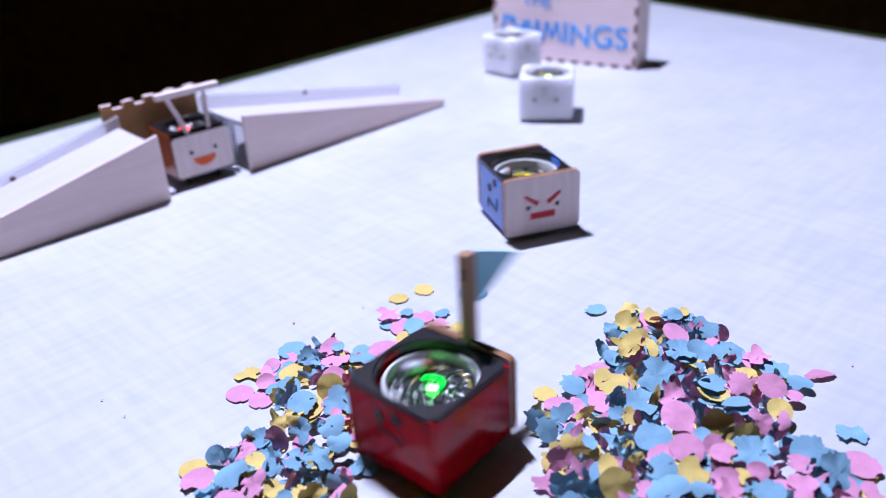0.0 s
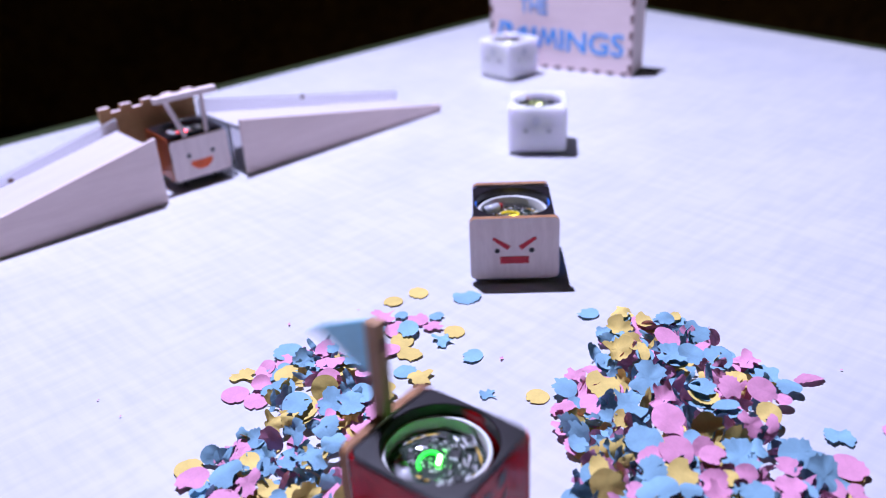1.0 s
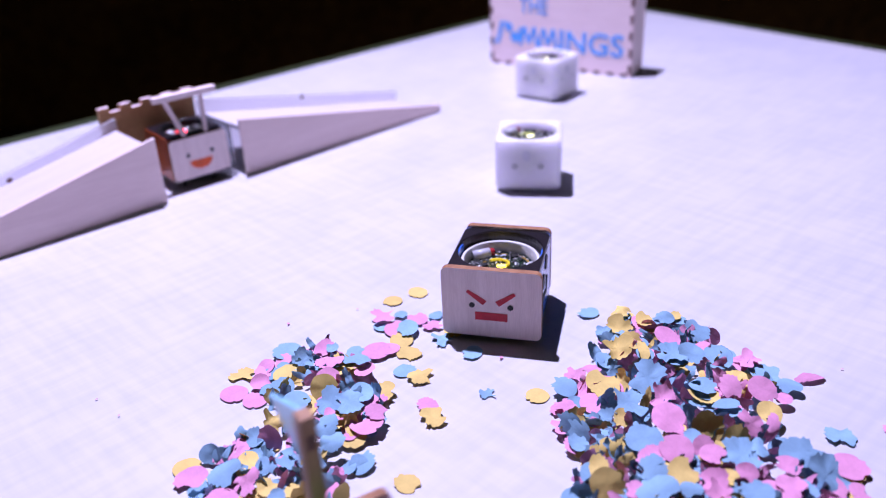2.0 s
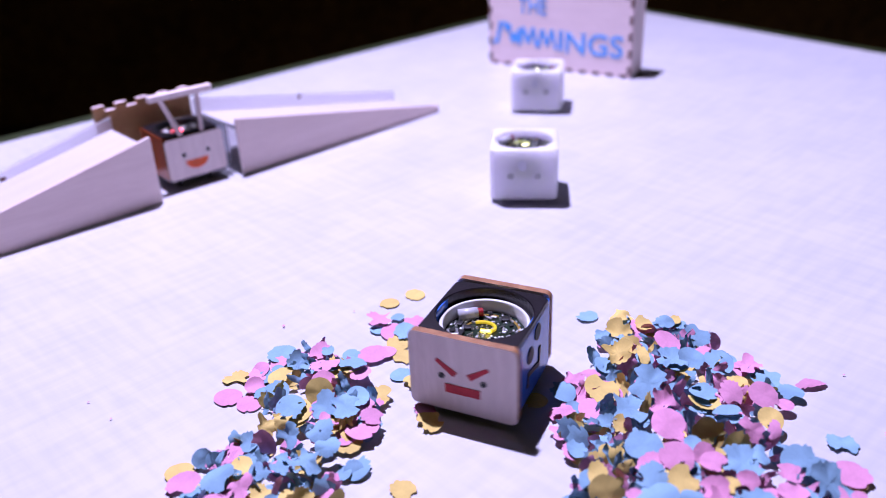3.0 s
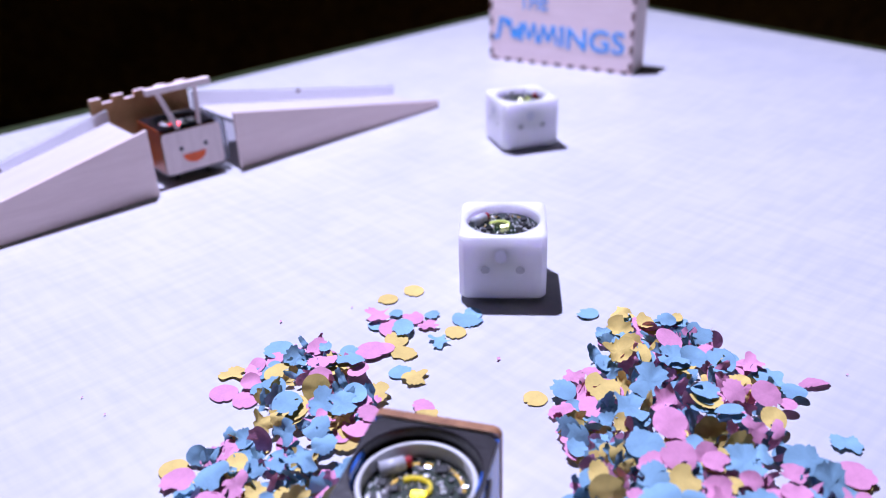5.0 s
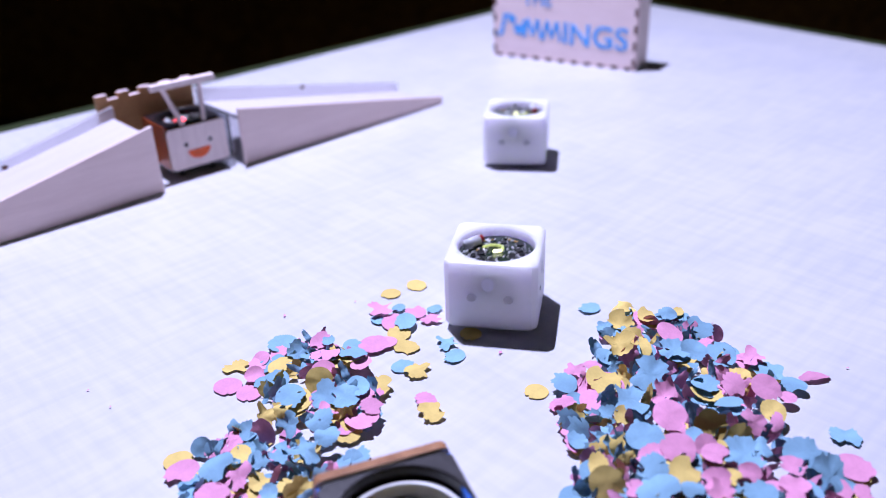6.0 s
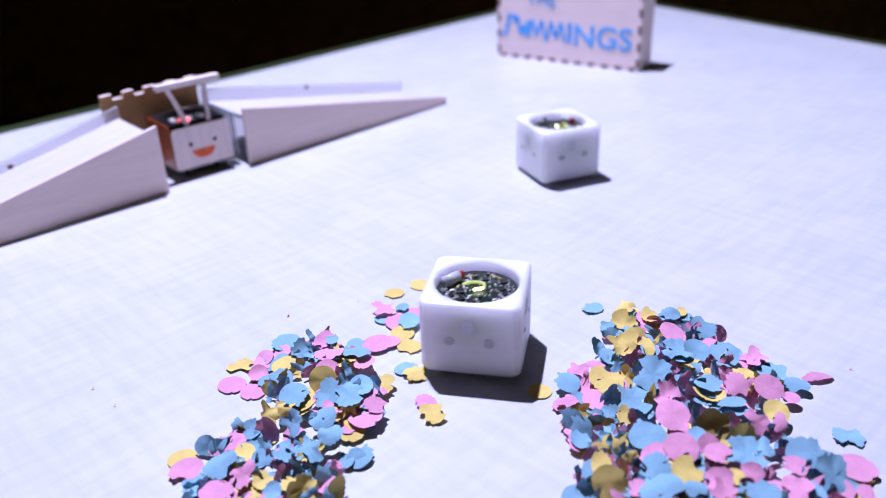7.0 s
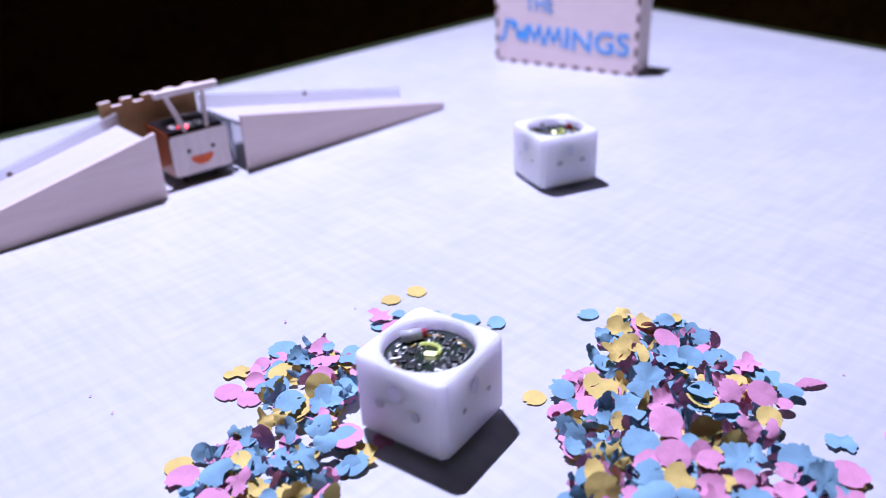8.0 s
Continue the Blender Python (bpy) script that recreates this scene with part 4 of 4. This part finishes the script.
LEFT_B = [
    ("yr", -56, 289, 8, 1.14, 55), ("bs", -46, 287, 9, 1.11, 60), ("bb", -39, 286, 6, 1.11, 12), ("yt", -29, 292, 2, 1.19, 6),
    ("br", -67, 278, 8, 1.34, 15), ("bt", -51, 277, 9, 1.3, 12), ("bt", -43, 276, 9, 1.2, 18), ("pb", -31, 272, 6, 0.95, 8), ("yt", -41, 273, 4, 0.78, 30),
    ("pr", -36, 268, 4, 1.3, 4), ("pb", -29, 265, 3, 0.76, 4), ("yr", -37, 258, 2, 1.1, 10), ("bb", -29, 261, 1, 0.53, 0),
    ("bb", -52, 261, 9, 1.05, 20), ("pt", -52, 266, 8, 1.12, -10), ("bt", -65, 260, 8, 0.99, 50), ("bb", -48, 252, 8, 0.91, 20),
    ("pb", -74, 257, 8, 0.99, 70), ("bb", -82, 261, 5, 0.83, 30), ("bt", -64, 243, 8, 1.01, 10),
]
LEFT_C = [
    ("bt", -55, 242, 9, 1.25, 15), ("bb", -33, 249, 1, 1.08, 6), ("bb", -99, 253, 4, 0.89, 55), ("pb", -93, 253, 3, 1.01, 15),
    ("pb", -88, 257, 3, 0.89, 10), ("yb", -83, 248, 3, 0.87, 10), ("yr", -109, 250, 0, 1.1, 0), ("pb", -105, 242, 1, 1.17, 5),
    ("bb", -90, 239, 5, 1.24, 15), ("pt", -80, 234, 5, 1.1, 20), ("bb", -74, 242, 6, 0.79, 30), ("bb", -98, 231, 3, 1.14, 5),
    ("pr", -89, 226, 4, 1.11, 8), ("yb", -72, 232, 4, 0.78, 15), ("ps", -66, 233, 8, 0.88, 75), ("yb", -61, 228, 4, 0.82, 5),
    ("yb", -54, 234, 2, 1, 5), ("pb", -47, 243, 1, 0.57, 0), ("yb", -39, 245, 0, 0.96, 2),
]
LEFT_D = [
    ("bb", -67, 223, 6, 0.7, 20), ("yt", -69, 271, 5, 0.85, 30), ("bb", -58, 236, 3, 0.78, 10),
]
RIGHT_A = [
    ("yt", 89, 340, 8, 0.95, 5), ("yb", 98, 330, 10, 1.04, 5), ("bb", 108, 330, 10, 0.84, 15), ("yb", 114, 333, 9, 0.73, 5),
    ("yt", 85, 326, 8, 1.28, 10), ("yt", 80, 306, 10, 1.25, 20), ("ys", 91, 303, 12, 1.15, 12), ("yb", 87, 312, 10, 0.95, 30),
    ("bb", 84, 318, 9, 0.7, 10), ("pb", 90, 315, 10, 0.7, 15), ("pr", 104, 310, 13, 1.13, 23), ("bb", 121, 319, 9, 1.12, 24),
    ("bb", 78, 329, 5, 0.86, 15), ("bb", 74, 304, 5, 0.95, 15), ("bs", 71, 315, 4, 0.97, 60), ("bt", 102, 296, 13, 1.21, 12),
    ("bb", 111, 296, 12, 1.08, 24), ("br", 124, 297, 9, 1.21, 25),
]
RIGHT_B = [
    ("pb", 67, 300, 3, 0.78, 5), ("yb", 69, 285, 6, 1.49, 12), ("bb", 52, 288, 3, 1.17, 5), ("bt", 87, 278, 13, 1.53, 15),
    ("yb", 127, 282, 8, 0.87, 15), ("bb", 144, 289, 4, 1.5, 5), ("bb", 151, 281, 3, 0.96, 10), ("pr", 135, 272, 9, 1.12, 23),
    ("bb", 109, 271, 12, 1.15, 2), ("yb", 108, 267, 11, 1.14, 0), ("pb", 120, 270, 12, 1.1, 23), ("pt", 89, 263, 14, 1.21, 25),
    ("pr", 63, 274, 4, 1.09, 8), ("pt", 52, 276, 2, 1.14, 2), ("bt", 76, 266, 9, 1.62, 5), ("bb", 114, 257, 13, 1.18, -25),
    ("yr", 134, 260, 6, 1.01, 25), ("pr", 145, 272, 3, 0.65, 5), ("pr", 88, 250, 14, 1.15, 23),
]
RIGHT_C = [
    ("yb", 102, 243, 14, 1.24, 63), ("yb", 72, 259, 8, 0.73, 25), ("pt", 49, 262, 2, 1.13, 2), ("yb", 59, 259, 3, 0.83, 4),
    ("bt", 65, 260, 6, 0.83, 15), ("pt", 120, 246, 12, 0.98, 40), ("yr", 111, 236, 14, 1.04, 63), ("br", 76, 239, 13, 1.35, 15),
    ("bt", 62, 248, 6, 1.1, 10), ("bb", 52, 249, 4, 0.81, 10), ("pr", 86, 230, 15, 1.14, 23), ("pr", 97, 232, 14, 0.79, 45),
    ("bb", 94, 237, 14, 0.77, 10), ("pb", 99, 227, 14, 0.94, 15), ("bt", 110, 228, 12, 1.43, 10), ("yb", 104, 232, 13, 0.68, 10),
    ("bb", 119, 234, 10, 0.79, 20), ("pb", 76, 228, 13, 1.04, 8), ("pb", 128, 227, 7, 0.91, 15),
]
RIGHT_D = [
    ("bb", 135, 232, 8, 1.34, 24), ("bt", 140, 221, 7, 1.44, 28), ("pr", 154, 230, 2, 1.26, 12), ("yr", 153, 229, 1, 1.26, 8),
    ("pb", 109, 219, 12, 0.76, 20), ("yb", 85, 218, 14, 1.14, 15), ("yr", 57, 216, 12, 1.22, 63), ("yb", 56, 226, 11, 0.96, 12),
    ("bb", 75, 222, 13, 1.07, 5), ("pb", 95, 214, 14, 0.94, 23), ("yb", 101, 216, 13, 0.72, 15), ("pb", 117, 213, 8, 0.99, 10),
    ("pt", 124, 214, 8, 1.19, 5), ("pb", 138, 216, 4, 1.34, 5), ("pb", 151, 217, 1, 1.1, 4), ("bb", 74, 211, 12, 1.42, 10),
    ("bb", 86, 211, 13, 0.73, 10), ("bb", 110, 211, 10, 1.08, 10), ("pb", 66, 213, 12, 0.72, 8),
]
RIGHT_E = [
    ("pt", 137, 297, 6, 1.15, 10), ("pb", 120, 306, 9, 0.7, 10), ("pt", 59, 298, 2, 0.96, 5),
    ("ps", 59, 211, 11, 0.76, 60), ("bs", 53, 233, 7, 1.03, 65), ("bs", 50, 223, 6, 1.12, 60), ("bs", 68, 219, 11, 1.11, 65),
    ("ps", 99, 275, 13, 1.15, 70), ("ps", 74, 257, 9, 0.97, 70), ("ps", 128, 248, 10, 1.12, 70), ("bb", 45, 220, 2, 1.01, 10),
    ("bb", 129, 213, 6, 1.05, 10), ("pt", 96, 207, 12, 1.21, 10),
]
RIGHT_EDGEWISE = [
    ("bs", 56, 236, 8, 1.04, 75), ("bs", 64, 233, 11, 1.03, 75), ("ps", 65, 224, 12, 0.89, 70), ("bs", 70, 228, 12, 1.02, 75),
    ("bs", 49, 231, 5, 1.03, 70), ("bs", 46, 223, 3, 1.01, 70), ("ys", 62, 223, 11, 0.89, 70), ("bs", 108, 252, 12, 1.11, 75),
    ("ps", 103, 253, 13, 1.1, 75), ("bs", 98, 251, 13, 1.09, 75), ("ps", 112, 247, 13, 1.1, 70), ("bs", 124, 244, 10, 1.11, 75),
    ("bs", 69, 276, 7, 1.02, 70), ("ys", 84, 270, 11, 0.88, 65), ("ps", 100, 268, 13, 1.01, 75), ("bs", 100, 280, 13, 1.04, 75),
    ("bs", 116, 284, 11, 1.06, 75),
]
LEFT_EDGEWISE = [
    ("bs", -60, 303, 7, 1.03, 70), ("bs", -45, 301, 6, 1.15, 70), ("ps", -50, 295, 7, 1.01, 75), ("bs", -71, 270, 7, 0.96, 75),
    ("ys", -45, 270, 5, 0.83, 70), ("bs", -62, 253, 7, 0.92, 70), ("bs", -59, 237, 7, 1, 75), ("ps", -71, 244, 6, 0.91, 70),
    ("bs", -43, 280, 6, 0.97, 75),
]
CLUSTER_TOP = [
    ("pt", -33, 358, 2, 1.27, 4), ("bb", -24, 361, 1, 0.72, 0), ("bb", -34, 351, 0, 0.78, 0), ("pb", -15, 356, 1, 1.03, 4),
    ("bb", -5, 359, 0, 0.72, 4), ("pt", -7, 349, 1, 0.93, 3), ("yr", -23, 337, 0, 1.1, 4), ("pr", -26, 347, 1, 1.12, 6),
    ("bb", -20, 345, 2, 1.15, 6),
]
confetti_pile(RIGHT, 290, "high heap of blue, pink and yellow paper confetti", 4, RIGHT_A + RIGHT_B + RIGHT_C + RIGHT_D + RIGHT_E + RIGHT_EDGEWISE)
confetti_pile(LEFT, 120, "low heap of blue, pink and yellow paper confetti", 7, LEFT_A + LEFT_B + LEFT_C + LEFT_D + LEFT_EDGEWISE)
confetti_pile(CLUSTER, 0, "small cluster of overlapping paper confetti", 2, CLUSTER_TOP)

LOOSE = [
    # x, y, colour, shape, turn
    (-0.029, 0.378, "yellow", 0, 0), (-0.015, 0.386, "yellow", 1, 40), (0.075, 0.355, "blue", 5, 10),
    (0.040, 0.287, "yellow", 3, 20), (0.164, 0.289, "pink", 15, 8), (0.160, 0.250, "blue", 6, 60), (0.1850, 0.2525, "pink", 4, 0),
]
MOVING = [
    ("blue", 2, [(0, 0.012, 0.379), (1.6, 0.012, 0.378), (2.4, 0.013, 0.354), (6.0, 0.013, 0.354), (7.5, 0.011, 0.354), (8, 0.011, 0.354)]),
    ("blue", 5, [(0, 0.012, 0.321), (1.9, 0.012, 0.321), (2.6, 0.016, 0.359), (5.0, 0.016, 0.359), (5.8, 0.004, 0.316), (6.6, 0.004, 0.316), (7.3, 0.026, 0.350), (8, 0.027, 0.350)]),
    ("yellow", 3, [(0, 0.004, 0.344), (4.7, 0.005, 0.344), (5.6, 0.012, 0.336), (6.4, 0.013, 0.332), (7.2, 0.010, 0.300), (8, 0.005, 0.285)]),
    ("blue", 7, [(0, -0.002, 0.336), (4.7, -0.002, 0.336), (5.8, 0.001, 0.327), (6.6, 0.001, 0.327), (7.4, -0.004, 0.290), (8, -0.006, 0.280)]),
    ("blue", 8, [(0, 0.018, 0.290), (2.0, 0.018, 0.290), (2.7, 0.055, 0.262), (8, 0.055, 0.262)]),
    ("blue", 1, [(0, -0.021, 0.311), (6.9, -0.020, 0.309), (7.2, -0.021, 0.300), (7.5, -0.027, 0.298), (8, -0.034, 0.296)]),
    ("yellow", 6, [(0, -0.013, 0.305), (6.9, -0.013, 0.305), (7.3, -0.027, 0.287), (8, -0.030, 0.284)]),
    ("pink", 4, [(0, -0.010, 0.283), (6.9, -0.009, 0.283), (7.4, -0.024, 0.262), (8, -0.026, 0.261)]),
    ("yellow", 13, [(0, -0.016, 0.234), (0.3, -0.014, 0.233), (0.7, -0.018, 0.235), (4.6, -0.018, 0.235), (5.4, -0.030, 0.195), (6.2, -0.036, 0.160), (8, -0.036, 0.155)]),
    ("pink", 11, [(0, 0.041, 0.267), (0.2, 0.044, 0.266), (0.5, 0.052, 0.261), (8, 0.053, 0.261)]),
    ("pink", 5, [(0, 0.044, 0.278), (0.2, 0.046, 0.277), (0.5, 0.050, 0.275), (8, 0.050, 0.275)]),
    ("yellow", 7, [(0, -0.008, 0.274), (6.9, -0.007, 0.274), (7.2, -0.015, 0.263), (7.5, -0.032, 0.252), (8, -0.033, 0.252)]),
]
for i, (x, y, colour, k, a) in enumerate(LOOSE):
    ob = new("confetti_piece", SCRAPS[colour][k])
    tagged(ob, "%s paper confetti scrap lying on the table" % colour, "confetti", "loose confetti")
    ob.matrix_basis = pose(x, y, 0.0005 + 0.0002 * (i % 3), rnd.uniform(-3, 3), rnd.uniform(-3, 3), a) @ Matrix.Diagonal((1, 1, 0.35 if k > 13 else 0.45, 1))
SLIDING = []
# crumpled scraps that the first robot shoves aside into the high heap
rnd.seed(31)
for i in range(22):
    x, y = rnd.uniform(0.030, 0.047), 0.196 + 0.0034 * i + rnd.uniform(-0.002, 0.002)
    x1, y1 = max(x + 0.014, 0.049) + rnd.uniform(0, 0.008), y - rnd.uniform(0.001, 0.005)
    MOVING.append((pick_colour(), rnd.choice((6, 7, 8, 11, 12, 2, 4, 14, 16)), [(0, x, y), (0.2, x + 0.35 * (x1 - x), y), (0.5, x1, y1), (8, x1, y1)], rnd.uniform(15, 70)))
for colour, k, rows, *tilt in MOVING:
    me = SCRAPS[colour][k].copy()
    big = {("blue", 2): 1.35, ("blue", 8): 0.65}.get((colour, k), 1.0)
    me.transform(Matrix.Diagonal((big, big, big * 0.45, 1)))
    ob = new("confetti_piece", me)
    tagged(ob, "%s paper confetti scrap swept over the table" % colour, "confetti", "loose confetti")
    SLIDING.append((ob, rows, tilt[0] if tilt else 0))


# crumbs and specks on the table
for x, y, k in ((-0.084, 0.359, 0.16), (-0.048, 0.371, 0.10), (-0.165, 0.300, 0.10), (-0.150, 0.287, 0.09), (0.0262, 0.318, 0.20), (0.182, 0.296, 0.10)):
    ob = new("paper_crumb", SCRAPS["pink"][7])
    tagged(ob, "tiny torn crumb of pink paper on the table", "paper crumb", "paper crumbs")
    ob.matrix_basis = pose(x, y, 0.0006, 3, 4, x * 3000) @ Matrix.Diagonal((k, k, k, 1))


def motions():
    for name, root in ROBOTS.items():
        walk(root, [(t, pose(x, y, 0, 0, 0, a)) for t, x, y, a in ROWS[name]])
    for i, (ob, rows, tilt) in enumerate(SLIDING):
        z, lean = 0.0005 + 0.0002 * (i % 4) + 0.0062 * math.sin(radians(tilt)), pose(0, 0, 0, 2 + tilt, 2, 0)
        walk(ob, [(t, pose(x, y, z, 0, 0, 25 * math.sin(3 * i)) @ lean @ pose(0, 0, 0, 0, 0, 40 * i + (y - rows[0][2]) * 900)) for t, x, y in rows])
    for ob, rows, z, turn in PUSHED:
        if rows[-1][0] < 8:
            rows = rows + [(8.0, rows[-1][1], rows[-1][2])]
        walk(ob, [(t, Matrix.Translation((x, y, z)) @ turn) for t, x, y in rows])


motions()
